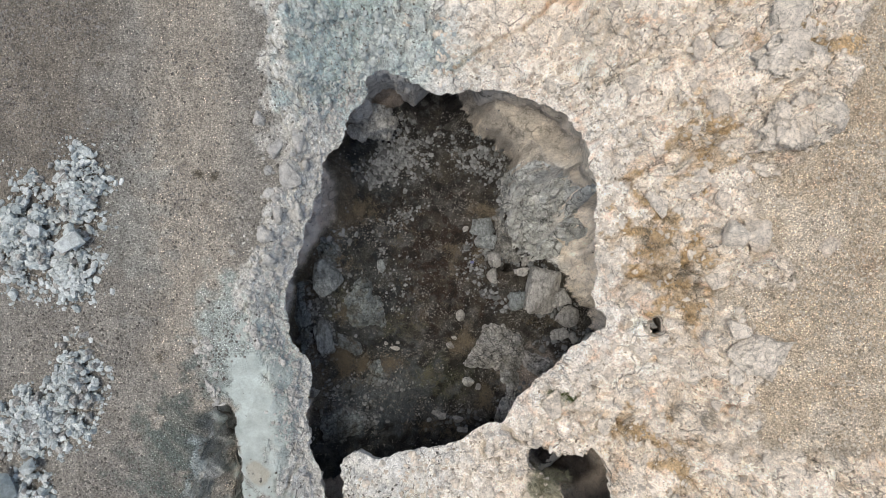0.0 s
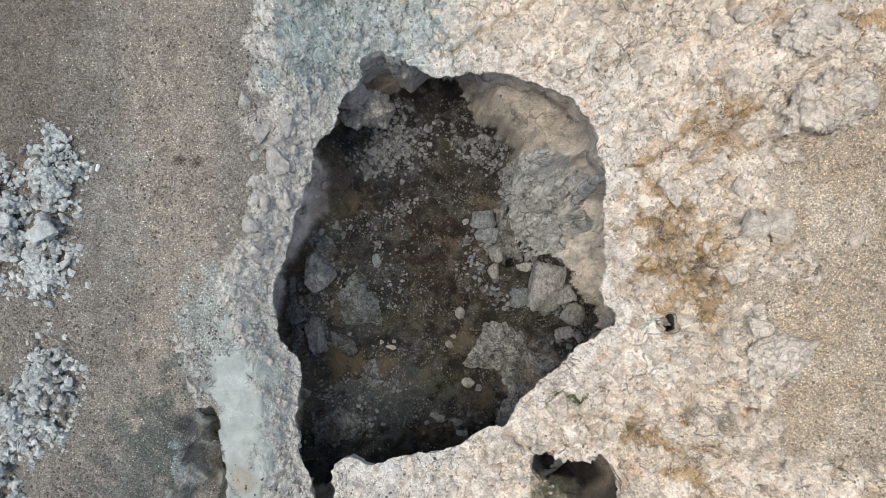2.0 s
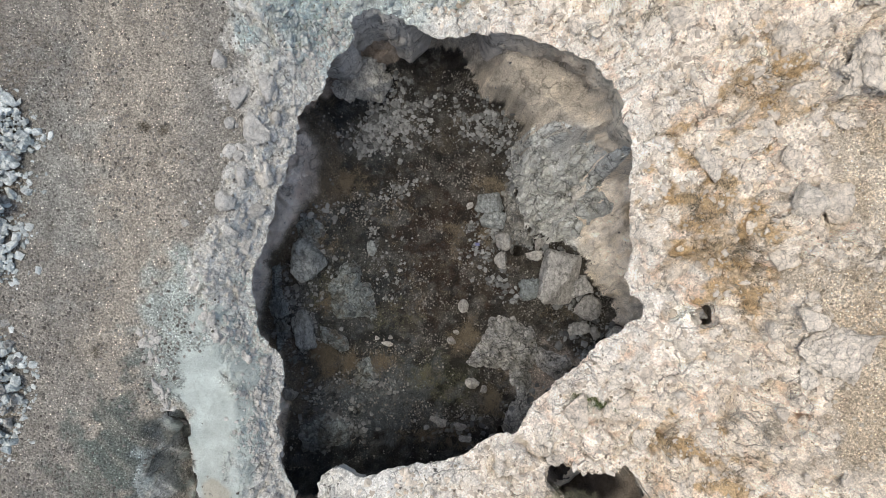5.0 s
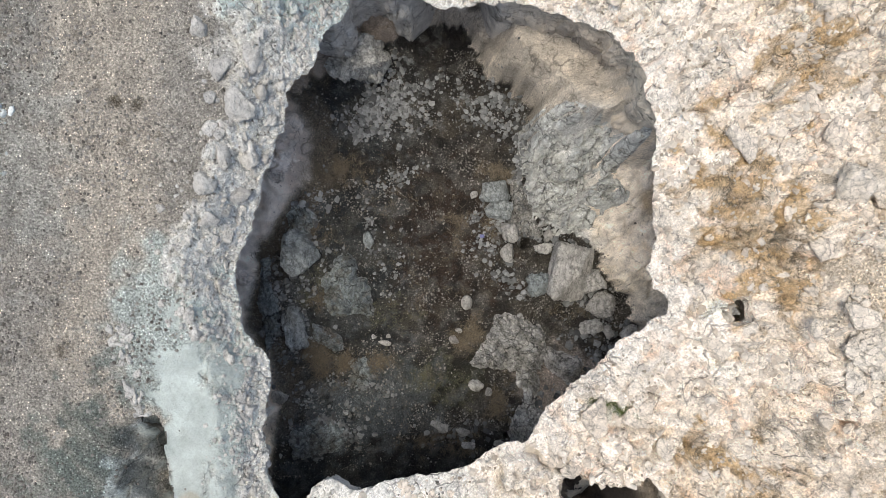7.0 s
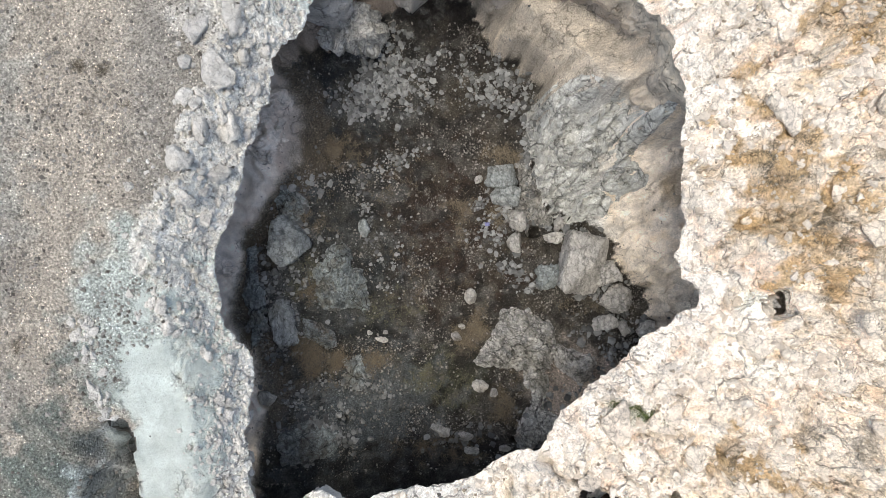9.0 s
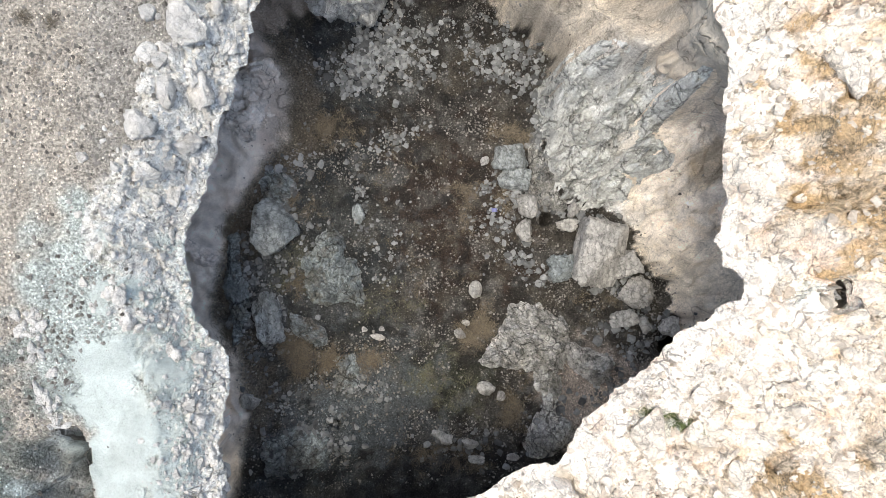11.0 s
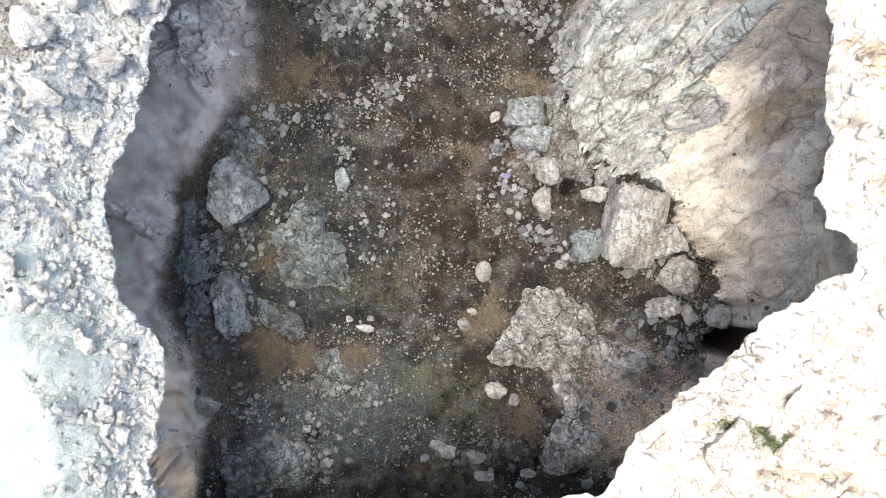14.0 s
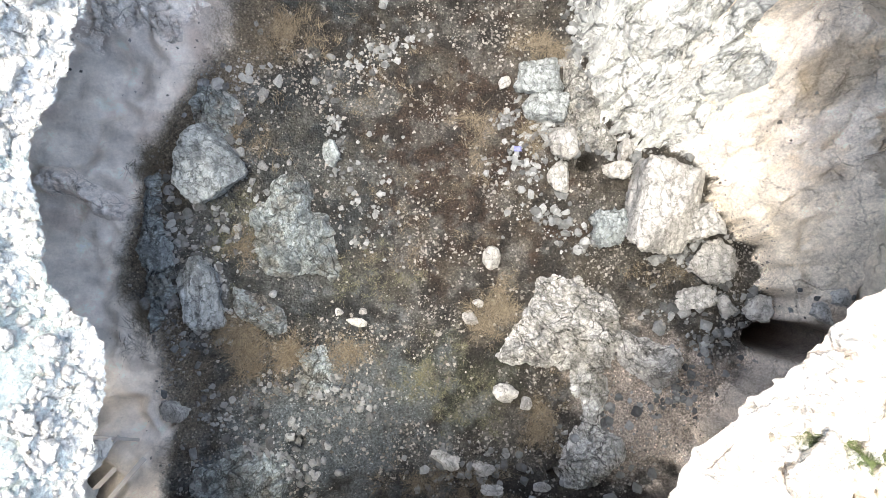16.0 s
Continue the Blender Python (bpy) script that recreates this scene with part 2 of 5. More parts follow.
rim_curve = jagged(spline(RIM), 0.12, 4)
hole_curves = [jagged(spline(h, 0.03), 0.10, 20 + i) for i, h in enumerate(HOLES)]


def dent(x, y, cx, cy, rx, ry, depth):
    return -depth * (1 - S(np.hypot((x - cx) / rx, (y - cy) / ry), 0.5, 1.0))


def groove(x, y, line, width, depth):
    """A crack along a few points, uneven in width."""
    out = np.full(x.shape, 9.0)
    x2, y2 = x + 0.12 * fbm(x * 2, y * 2, 78, 3), y + 0.12 * fbm(x * 2, y * 2, 79, 3)
    for (ax, ay), (bx, by) in zip(line[:-1], line[1:]):
        ux, uy = bx - ax, by - ay
        t = np.clip(((x2 - ax) * ux + (y2 - ay) * uy) / (ux * ux + uy * uy), 0, 1)
        out = np.minimum(out, np.hypot(x2 - ax - t * ux, y2 - ay - t * uy))
    return -depth * (1 - S(out, 0.2 * width, width))


# ---------------------------------------------------------------- ground sheet
def ground_base(x, y, d):
    """Large form of the ground outside the pit; d is the distance from the pit's rim."""
    z = 0.27 * np.clip(x - 5.2, 0, 7) + 0.03 * np.clip(x - 12, 0, 40)
    z = z - 2.0 * S(y, 2.6, 6.0) * S(x, -6.0, -3.4) * (1 - S(x, 4.0, 6.8))
    left = (1 - S(x, -3.6, -2.6)) * (1 - S(y, 5.0, 7.5))
    z = z - 1.15 * (1 - S(d, 0.0, 1.1)) * left * (1 - 0.8 * S(y, 2.5, 5.0))
    z = z - 0.6 * np.exp(-(((x + 8.2) / 1.6) ** 2 + ((y + 7.3) / 2.4) ** 2))
    z = z - 1.1 * S(x + 0.12 * y + 0.25 * fbm(x * 1.2, y * 1.2, 36, 3), -10.0, -9.0) * (1 - S(x + 0.12 * y, -8.75, -8.55)) * S(y, -11, -8) * (1 - S(y, -6.6, -5.6))
    z = z - 0.25 * (1 - S(d, 0.0, 0.35)) * (1 - left)
    return z + 0.10 * fbm(x * 0.25, y * 0.25, 11, 3)


def masks(x, y, d):
    """Where the ground is bare broken rock (1) and where gravel (0)."""
    right = S(x + 0.5 * fbm(x * 0.5, y * 0.5, 31, 3) + 2.5 * (1 - S(y, -4.5, -3.5)), 4.2, 5.0) * (1 - S(x + 2.6 * fbm(x * 0.45, y * 0.45, 32, 5) - 0.55 * np.clip(y - 1.5, 0, 9) + 0.12 * np.clip(-y, 0, 9), 9.9, 11.0))
    edge = x + 0.7 * fbm(x * 0.8, y * 0.8, 34, 4)
    top = S(y, 2.5, 5.0) * S(edge, -6.6, -5.9)
    band = 1 - S(d + 0.6 * fbm(x * 0.9, y * 0.9, 33, 4), 0.9, 1.5)
    south = (1 - S(y, -7.2, -6.4)) * S(x, -4.6, -4.2)
    smooth = 0.9 * blob(x, y, -7.0, -6.4, 1.35, 3.7, -3, 0.55) * S(d, 0.35, 0.8)
    return np.clip(np.maximum.reduce([right, top * (1 - S(x - 0.55 * (y - 1.5), 10, 11)), band, south, 0.8 * blob(x, y, -8.75, -7.7, 0.5, 2.4, -8, 0.6)]) * (1 - smooth), 0, 1)


def gully(x, y):
    """Blue-grey weathered hollow above the pit."""
    n1, n2 = fbm(x * 0.45, y * 0.45, 61, 4), fbm(x * 1.6, y * 1.6, 62, 4)
    return S(y + 1.6 * n1 + 0.9 * n2, 3.6, 6.4) * (1 - S(x + 2.2 * n1 + 1.1 * n2 - 0.25 * (y - 6), -4.2, 2.0)) * S(x + 1.4 * n2 + 0.8 * n1, -6.4, -4.8)


def ground_height(x, y, d):
    rock = masks(x, y, d)
    wx, wy = x + 0.35 * fbm(x * 0.8, y * 0.8, 41, 4), y + 0.35 * fbm(x * 0.8, y * 0.8, 42, 4)
    e1, v1 = cells(wx * 0.8, wy * 0.8, 43)
    east = S(x, -1.5, 2.0)
    some = 0.35 + 0.65 * S(fbm(x * 0.4, y * 0.4, 48, 3), -0.3, 0.4)
    det = east * some * broken(x, y, 1.25, 43, 20, 0.8, 0.75, 0.42, 0.06) + (1 - east) * broken(x, y, 0.62, 44, 8, 1.5, 0.9, 0.42)
    det = det * (0.12 + 0.88 * S(d, 0.03, 0.7))
    det = det + east * 0.10 * S(e1, 0.0, 0.3) + 0.14 * fbm(x * 0.9, y * 0.9, 46, 5)
    crumble = np.maximum((1 - S(x, -3.4, -2.4)) * (1 - S(d, 1.0, 1.8)), 1.3 * S(y, 3.5, 5.5) * (1 - S(x, -1.5, 0.5)) * S(x, -6.2, -5.4))
    e4, v4 = cells(wx * 3.4 + 9, wy * 2.6, 50)
    e5, v5 = cells(wx * 7.5 + 3, wy * 6.0, 45)
    det = det + crumble * (0.08 * (v4 - 0.5) * S(e4, 0, 0.25) + 0.05 * S(e4, 0, 0.45) + 0.05 * (v5 - 0.5) + 0.05 * S(e5, 0, 0.5) - 0.05 * (1 - S(e4, 0, 0.1)))
    det = det + groove(x, y, [(3.5, -5.15), (4.3, -5.35), (5.0, -5.75), (5.3, -6.1)], 0.10, 0.2) + groove(x, y, [(4.2, -5.4), (3.7, -6.1), (3.2, -6.8)], 0.08, 0.15)
    det = det + groove(x, y, [(2.1, -6.6), (3.0, -7.1), (3.4, -7.4)], 0.2, 0.5) + groove(x, y, [(0.4, 7.0), (1.6, 7.8), (3.2, 8.6), (4.4, 9.6)], 0.12, 0.4)
    flat = 0.02 * fbm(x * 1.5, y * 1.5, 47, 5)
    return ground_base(x, y, d) + rock * det + (1 - rock) * flat


def axis(lo, hi, step, far, n=22):
    core = np.arange(lo, hi + 1e-6, step)
    tail = np.geomspace(step * 2, far, n)
    return np.concatenate([lo - tail[::-1], core, hi + tail])


gx, gy = axis(-17.0, 17.0, 0.05, 600), axis(-10.4, 10.0, 0.042, 600)
gx = np.concatenate([gx[gx < -7.6], np.arange(-7.6, -3.4, 0.034), gx[gx > -3.4]])
GX, GY = [a.ravel() for a in np.meshgrid(gx, gy)]
gd, gi = outline_distance(GX, GY, rim_curve)
near_xy = rim_curve[gi]
for hc in hole_curves:
    hd, hi_ = outline_distance(GX, GY, hc, 1.0)
    swap = hd < gd
    near_xy = np.where(swap[:, None], hc[hi_], near_xy)
    gd = np.where(swap & (hd < 0), hd, gd)
    gd = np.where(swap & (hd >= 0) & (hd < 0.06), hd, gd)
gz = ground_height(np.clip(GX, -22, 22), np.clip(GY, -16, 16), np.clip(gd, 0, 3))
W = len(gx)
quad = (np.arange(len(gy) - 1)[:, None] * W + np.arange(W - 1)[None, :]).ravel()
quad = np.stack([quad, quad + 1, quad + 1 + W, quad + W], 1)
out_v = gd >= 0
keep = out_v[quad].any(1)
quad = quad[keep]
fix = np.zeros(len(GX), bool)
fix[quad.ravel()] = True
fix &= ~out_v
vx, vy = GX.copy(), GY.copy()
vx[fix], vy[fix] = near_xy[fix, 0], near_xy[fix, 1]
gz[fix] = ground_height(vx[fix], vy[fix], np.zeros(fix.sum())) - 0.05
used = np.zeros(len(GX), int)
used[quad.ravel()] = 1
remap = np.cumsum(used) - 1
pick = used > 0
ground_mesh = mesh_from("ground", np.stack([vx, vy, gz], 1)[pick], remap[quad])


def ground_colour(x, y, z, d):
    n1, n2 = fbm(x * 0.45, y * 0.45, 61, 4), fbm(x * 1.6, y * 1.6, 62, 4)
    c = np.tile(np.array([0.27, 0.254, 0.226]), (len(x), 1))
    c = mix(c, (0.205, 0.184, 0.156), (1 - S(x + 0.12 * y + 1.2 * n1, -12.5, -10.0)) * S(y, -2, 2))
    c = mix(c, (0.345, 0.31, 0.262), S(x + 0.7 * n1, -11.2, -10) * (1 - S(x, -8.2, -7)) * 0.8)
    c = mix(c, (0.29, 0.30, 0.28), blob(x, y, -11.3, 1.5, 1.3, 3.5, 8, 0.8) * 0.45)
    c = mix(c, (0.345, 0.395, 0.38), blob(x, y, -7.6, -3.6, 1.6, 3.2, 0) * 0.8)
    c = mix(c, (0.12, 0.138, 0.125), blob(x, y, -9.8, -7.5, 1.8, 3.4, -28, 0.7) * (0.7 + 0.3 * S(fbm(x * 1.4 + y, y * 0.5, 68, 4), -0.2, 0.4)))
    c = mix(c, (0.26, 0.30, 0.30), blob(x, y, -8.9, -7.8, 0.5, 2.2, -10, 0.8) * 0.6)
    c = c * (1 + 0.17 * fbm(x * 1.8 + 0.25 * y + 0.8 * n1, y * 0.16 + 0.3 * x, 65, 4) * S(-x, 6, 8))[:, None]
    rock = masks(x, y, d)
    white = np.tile(np.array([0.82, 0.80, 0.76]), (len(x), 1))
    cream = mix(white, (0.95, 0.845, 0.725), S(x, -1.5, 3.0))
    cream = mix(cream, (0.93, 0.865, 0.785), (1 - S(d + 0.5 * n1, 0.6, 2.8)) * S(x, 0, 3) * 0.85)
    cream = mix(cream, (0.765, 0.765, 0.735), (1 - S(x, -4.5, -2.5)) * 0.85)
    cream = mix(cream, (0.52, 0.63, 0.635), gully(x, y) * 0.88)
    cream = mix(cream, (0.78, 0.60, 0.47), S(n2, 0.35, 0.8) * S(x, 0, 4) * 0.35)
    cream = mix(cream, (0.66, 0.52, 0.37), S(n1 + 0.4 * n2, 0.6, 0.9) * S(x, 3, 6) * 0.5)
    cream = mix(cream, (0.70, 0.61, 0.51), S(fbm(x * 0.8, y * 0.8, 64, 4), 0.35, 0.75) * S(x, 3, 6) * 0.35)
    wx, wy = x + 0.35 * fbm(x * 0.8, y * 0.8, 41, 4), y + 0.35 * fbm(x * 0.8, y * 0.8, 42, 4)
    e1, v1 = cells(wx * 0.8, wy * 0.8, 43)
    e2, v2 = cells(wx * 2.1, wy * 2.1, 44)
    east = S(x, 1, 4)
    cream = cream * (1 + east * (0.10 * (v1 - 0.5) + 0.16 * (v2 - 0.5)))[:, None]
    n3 = fbm(x * 0.9 + 5, y * 0.9, 67, 4)
    cream = mix(cream, (0.78, 0.56, 0.42), (1 - S(e1, 0.02, 0.16 + 0.1 * n2)) * S(n3, -0.1, 0.35) * east * 0.45)
    cream = mix(cream, (0.72, 0.50, 0.34), S(n3 + 0.5 * n2, 0.5, 0.9) * east * 0.4)
    cream = mix(cream, (0.40, 0.31, 0.23), (1 - S(e1, 0.0, 0.035)) * S(n1, 0.0, 0.4) * 0.6)
    cream = mix(cream, (0.42, 0.34, 0.26), (1 - S(e2, 0.0, 0.06)) * S(n2, 0.1, 0.5) * 0.4)
    c = mix(c, cream, rock)
    c = mix(c, (0.49, 0.55, 0.53), blob(x, y, -6.8, -6.1, 1.45, 4.3, -4, 0.5) * 0.9)
    c = mix(c, (0.42, 0.36, 0.27), blob(x, y, -6.9, -8.2, 0.5, 0.5, 0, 0.4) * 0.6)
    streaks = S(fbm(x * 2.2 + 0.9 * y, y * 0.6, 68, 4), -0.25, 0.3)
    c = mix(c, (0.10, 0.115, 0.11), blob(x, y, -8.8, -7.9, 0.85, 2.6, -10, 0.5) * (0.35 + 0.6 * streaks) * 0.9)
    c = mix(c, (0.33, 0.38, 0.38), blob(x, y, -9.0, -7.6, 0.35, 1.9, -12, 0.9) * (1 - streaks) * 0.8)
    gravel = S(x, 8.5, 10) * (1 - rock)
    c = mix(c, (0.50, 0.41, 0.305), gravel)
    c = mix(c, (0.62, 0.54, 0.44), gravel * S(n1 + 0.4 * n2, 0.1, 0.6) * 0.7)
    c = mix(c, (0.40, 0.30, 0.21), gravel * S(-n1 - 0.3 * n2, 0.25, 0.7) * 0.6)
    for cx, cy, rx, ry in ((7.3, 0.2, 1.0, 1.5), (8.3, -1.6, 0.9, 1.3), (8.9, 3.6, 0.7, 1.0), (6.2, -6.4, 0.9, 0.4), (7.9, -7.4, 0.5, 0.9), (12.1, 6.5, 0.9, 0.6)):
        c = mix(c, (0.56, 0.40, 0.23), blob(x, y, cx, cy, 1.25 * rx, 1.25 * ry, 0, 1.1) * (0.5 + 0.45 * S(n2, -0.3, 0.3)))
    c = mix(c, (0.17, 0.17, 0.10), blob(x, y, 3.6, -8.6, 0.9, 0.7) * 0.8)
    return c * (1 + 0.12 * n2 * (1 - 0.6 * rock))[:, None]


def lip_alpha(x, y, d):
    lip = blob(x, y, -6.9, -6.4, 1.5, 4.0, -4, 0.55) * S(d, 0.3, 0.7)
    return masks(x, y, d) * (1 - lip) + 1.85 * lip


ground = tagged(new("ground", ground_mesh), "cracked pale limestone and brown gravel ground round the pit", "ground", kind="structure")
g_d = np.clip(gd, 0, 3)[pick]
gcx, gcy = np.clip(vx[pick], -22, 22), np.clip(vy[pick], -16, 16)
paint(ground_mesh, "colour_and_shade", ground_colour(gcx, gcy, gz[pick], g_d), lip_alpha(gcx, gcy, g_d))
ground_mesh.materials.append(GROUND_MAT)

# ---------------------------------------------------------------- pit floor
CAVERN = [(-3.2, 5.6), (-1.5, 7.2), (0.6, 7.2), (1.5, 5.5), (2.9, 4.3), (3.0, 2.3), (2.75, 0.5), (3.8, -0.3), (5.2, -0.8), (5.7, -1.8), (6.5, -3.0),
          (6.9, -4.2), (6.5, -5.6), (5.6, -6.9), (4.7, -8.3), (2.4, -10.2), (-2.0, -10.4), (-6.0, -10.4), (-8.6, -8.0), (-8.8, -4.0), (-8.8, 0.0), (-7.4, 2.6), (-5.2, 4.6)]
cavern_curve = jagged(spline(CAVERN, 0.06), 0.26, 71)


def mud_offset(x, y):
    """Distance east of the edge of the grey mud under the overhang."""
    edge = np.interp(y, (-9, -7, -6, -4.9, -3.7, -2.5, -1.4, -0.2, 1, 2.2, 3.4, 4.5), (-6.4, -6.1, -6.2, -6.35, -7.2, -7.0, -6.8, -6.0, -5.2, -5.0, -5.1, -5.6))
    return x + 0.22 * fbm(x * 0.6, y * 0.6, 81, 4) + 0.10 * fbm(x * 2.4, y * 2.4, 86, 3) - edge


def mud_bank(x, y):
    """Grey dried mud sloping up under the overhang."""
    return 1 - S(mud_offset(x, y), -0.25, 0.25)


def floor_base(x, y):
    z = -6.9 + 1.3 * (1 - S(x, -6.0, -2.0)) - 0.5 * S(y, 0.0, 4.0) * S(x, -3, 0) + 0.3 * S(x, 3, 6)
    z = z + 0.35 * np.clip(-6.7 - x, 0, 3)
    return z + 0.16 * fbm(x * 0.5, y * 0.5, 72, 4)


def floor_height(x, y, d):
    w = np.clip(d, 0, 5)
    z = floor_base(x, y)
    steep = S(x, 1.0, 3.0) * S(y, -1.5, 0.5)
    rise = (0.75 + 0.45 * steep) * S(w, 0.0, 0.28) + 0.35 * w + 1.3 * np.clip(w - 2.6, 0, 5) ** 1.25 + (1 - steep) * 1.2 * np.clip(w - 1.2, 0, 5)
    east_side = S(x, 1.2, 2.6) * S(y, -2.4, -1.0)
    slope = np.maximum(-6.3 + 0.45 * np.clip(y + 2.1, -0.4, 9) + 0.5 * (x - 7), -6.85) - 0.25 * (1 - S(w, 0.0, 0.4))
    slope = slope + (-6.5 + 1.0 * S(w, 0.0, 0.3) + 1.9 * w - slope) * S(y - 0.25 * (x - 4), 2.3, 3.6)
    slope = slope + 2.6 * S(y, 1.5, 2.4) * S(x, 5.1, 6.2) * (1 - S(y - 0.25 * (x - 4), 2.3, 3.6))
    z = z + rise
    z = z + (slope - z) * east_side * S(w, 0.0, 0.25)
    wx, wy = x + 0.3 * fbm(x * 0.9, y * 0.9, 73, 4), y + 0.3 * fbm(x * 0.9, y * 0.9, 74, 4)
    e4, v4 = cells(wx * 0.75 + 3, wy * 0.9, 69)
    z = z + (1 - 0.55 * S(x, 5.0, 6.5)) * S(w, 0.6, 2.0) * (0.30 * S(e4, 0.0, 0.4) + 0.3 * (v4 - 0.5) * S(e4, 0, 0.25) + 0.25 * fbm(x * 0.7, y * 0.7, 80, 4))
    rock = S(w, 0.0, 0.4)
    z = z + rock * (0.65 - 0.3 * S(x, 5.0, 6.5)) * broken(x, y, 0.7, 66, 35, 0.6, 0.8)
    mud = mud_bank(x, y)
    z = z + mud * (0.45 * (0.35 - np.abs(fbm(x * 0.7, y * 0.7, 98, 3))) + 0.35 * S(y, 0.0, 1.5) + 0.05 * fbm(x * 2.5, y * 2.5, 97, 4))
    z = z + dent(x, y, 7.3, -5.0, 0.9, 0.42, 3.6) + dent(x, y, 8.7, -4.1, 0.45, 0.7, 3.2) + dent(x, y, 2.95, -1.0, 0.3, 0.24, 1.4)
    z = z + dent(x, y, -3.65, -7.5, 0.2, 0.22, 0.5) + dent(x, y, -6.15, -6.75, 0.1, 0.16, 0.4) + dent(x, y, 1.2, -6.55, 0.35, 0.25, 0.15) + dent(x, y, 2.3, -8.35, 0.22, 0.2, 0.5) + dent(x, y, -8.3, -6.5, 0.8, 1.0, 0.5)
    return z + 0.07 * fbm(x * 2.0, y * 2.0, 77, 5, 0.6) * (1 - 0.7 * mud)


fx_, fy_ = np.arange(-10.5, 10.51, 0.042), np.arange(-12.0, 9.01, 0.042)
FX, FY = [a.ravel() for a in np.meshgrid(fx_, fy_)]
fd, _ = outline_distance(FX, FY, cavern_curve, 5.0)
north_east = S(FX, 1.0, 2.5) * S(FY, 1.8, 3.0)
roof_z = ground_base(FX, FY, np.zeros(len(FX))) - 0.55
fz = np.minimum(floor_height(FX, FY, fd), -4.2 + 2.0 * S(FX, 5.4, 7.6) * S(FY, -2.8, -1.4) + 1.4 * S(FX, 5.0, 6.0) * S(FY, 1.2, 2.0) + north_east * np.clip(roof_z + 2.2, 0, 4))
fz = np.minimum(fz, roof_z)
W2 = len(fx_)
fq = (np.arange(len(fy_) - 1)[:, None] * W2 + np.arange(W2 - 1)[None, :]).ravel()
fq = np.stack([fq, fq + 1, fq + 1 + W2, fq + W2], 1)
floor_mesh = mesh_from("pit_floor", np.stack([FX, FY, fz], 1), fq)


def floor_colour(x, y, d):
    n1, n2 = fbm(x * 0.6, y * 0.6, 81, 4), fbm(x * 2.1, y * 2.1, 82, 4)
    c = np.tile(np.array([0.118, 0.108, 0.096]), (len(x), 1))
    c = mix(c, (0.098, 0.107, 0.108), (1 - S(x + 1.5 * n1, -3.6, -0.8)) * 0.85)
    c = mix(c, (0.125, 0.083, 0.060), blob(x, y, 0.0, -0.9, 2.5, 3.2, 10, 0.7) * 0.85)
    c = mix(c, (0.16, 0.155, 0.135), blob(x, y, -4.4, -3.2, 2.2, 3.2, 0, 0.5) * 0.8)
    c = mix(c, (0.10, 0.075, 0.055), blob(x, y, -3.4, 1.8, 1.9, 0.7, 15, 0.6) * 0.7)
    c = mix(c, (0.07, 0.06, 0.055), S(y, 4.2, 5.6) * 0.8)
    c = mix(c, (0.27, 0.285, 0.28), blob(x, y, -2.9, -6.4, 3.0, 1.2, 22, 0.7) * 0.8)
    c = mix(c, (0.10, 0.11, 0.075), blob(x, y, 0.0, -6.3, 1.5, 1.2, 0, 0.6) * 0.8)
    c = mix(c, (0.21, 0.18, 0.14), blob(x, y, 0.0, 3.6, 0.8, 0.7, 0, 0.4) * 0.8)
    c = mix(c, (0.30, 0.31, 0.31), S(n2 + 0.5 * n1, 0.35, 0.8) * 0.5)
    n4, n5 = fbm(x * 1.2, y * 1.2, 89, 5, 0.6), fbm(x * 1.0 + 9, y * 1.0, 90, 5, 0.6)
    c = mix(c, (0.33, 0.315, 0.285), S(n4, 0.08, 0.55) * 0.6)
    c = mix(c, (0.235, 0.205, 0.16), S(n5, 0.15, 0.55) * 0.5)
    c = mix(c, (0.055, 0.05, 0.045), S(-n4 - 0.4 * n5, 0.2, 0.7) * 0.7)
    c = mix(c, (0.37, 0.40, 0.405), blob(x, y, -3.0, -7.3, 3.4, 1.5, 10, 0.7) * 0.6)
    c = c * mix(np.tile(np.array([1.0, 1.0, 1.0]), (len(x), 1)), (0.93, 1.0, 1.07), 1 - S(x + 0.8 * n1, -3.0, 1.5))
    # South-east rubble brown, brightened in colour to make up light under the overhang.
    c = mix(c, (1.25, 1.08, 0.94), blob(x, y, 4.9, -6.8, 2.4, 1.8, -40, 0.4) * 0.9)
    off = mud_offset(x, y)
    c = mix(c, (0.52, 0.44, 0.33), (1 - S(off + 0.4 * n2, 0.3, 1.3)) * S(y, -8.5, -7) * 0.8)
    mud = 1 - S(off, -0.25, 0.25)
    c = mix(c, (0.88, 0.80, 0.715), mud * 0.96)
    c = mix(c, (0.62, 0.54, 0.48), mud * S(y + 1.2 * n1, 0.8, 2.2) * 0.8)
    c = mix(c, (0.46, 0.37, 0.31), mud * S(n1 + 0.3 * n2, 0.35, 0.7) * 0.6)
    c = mix(c, (0.20, 0.215, 0.22), (1 - mud) * blob(x, y, -5.4, -3.6, 1.5, 2.0, 0, 0.5) * S(fbm(x * 1.6, y * 0.5, 88, 4), -0.15, 0.35) * 0.8)
    wall = S(d + 0.08 * n2, 0.0, 0.08)
    rockc = mix(np.tile(np.array([0.56, 0.567, 0.56]), (len(x), 1)), (0.84, 0.76, 0.66), S(x + 0.6 * n1, 4.6, 6.0))
    # Upper north-east slope: tan rock, its shadow painted in as a darker colour.
    rockc = mix(rockc, (0.50, 0.445, 0.37), S(y + 0.5 * n1, 2.4, 3.6) * 0.9)
    rockc = mix(rockc, (0.60, 0.48, 0.34), S(n1 + 0.5 * n2, 0.35, 0.8) * S(x, 4.5, 6.0) * 0.6)
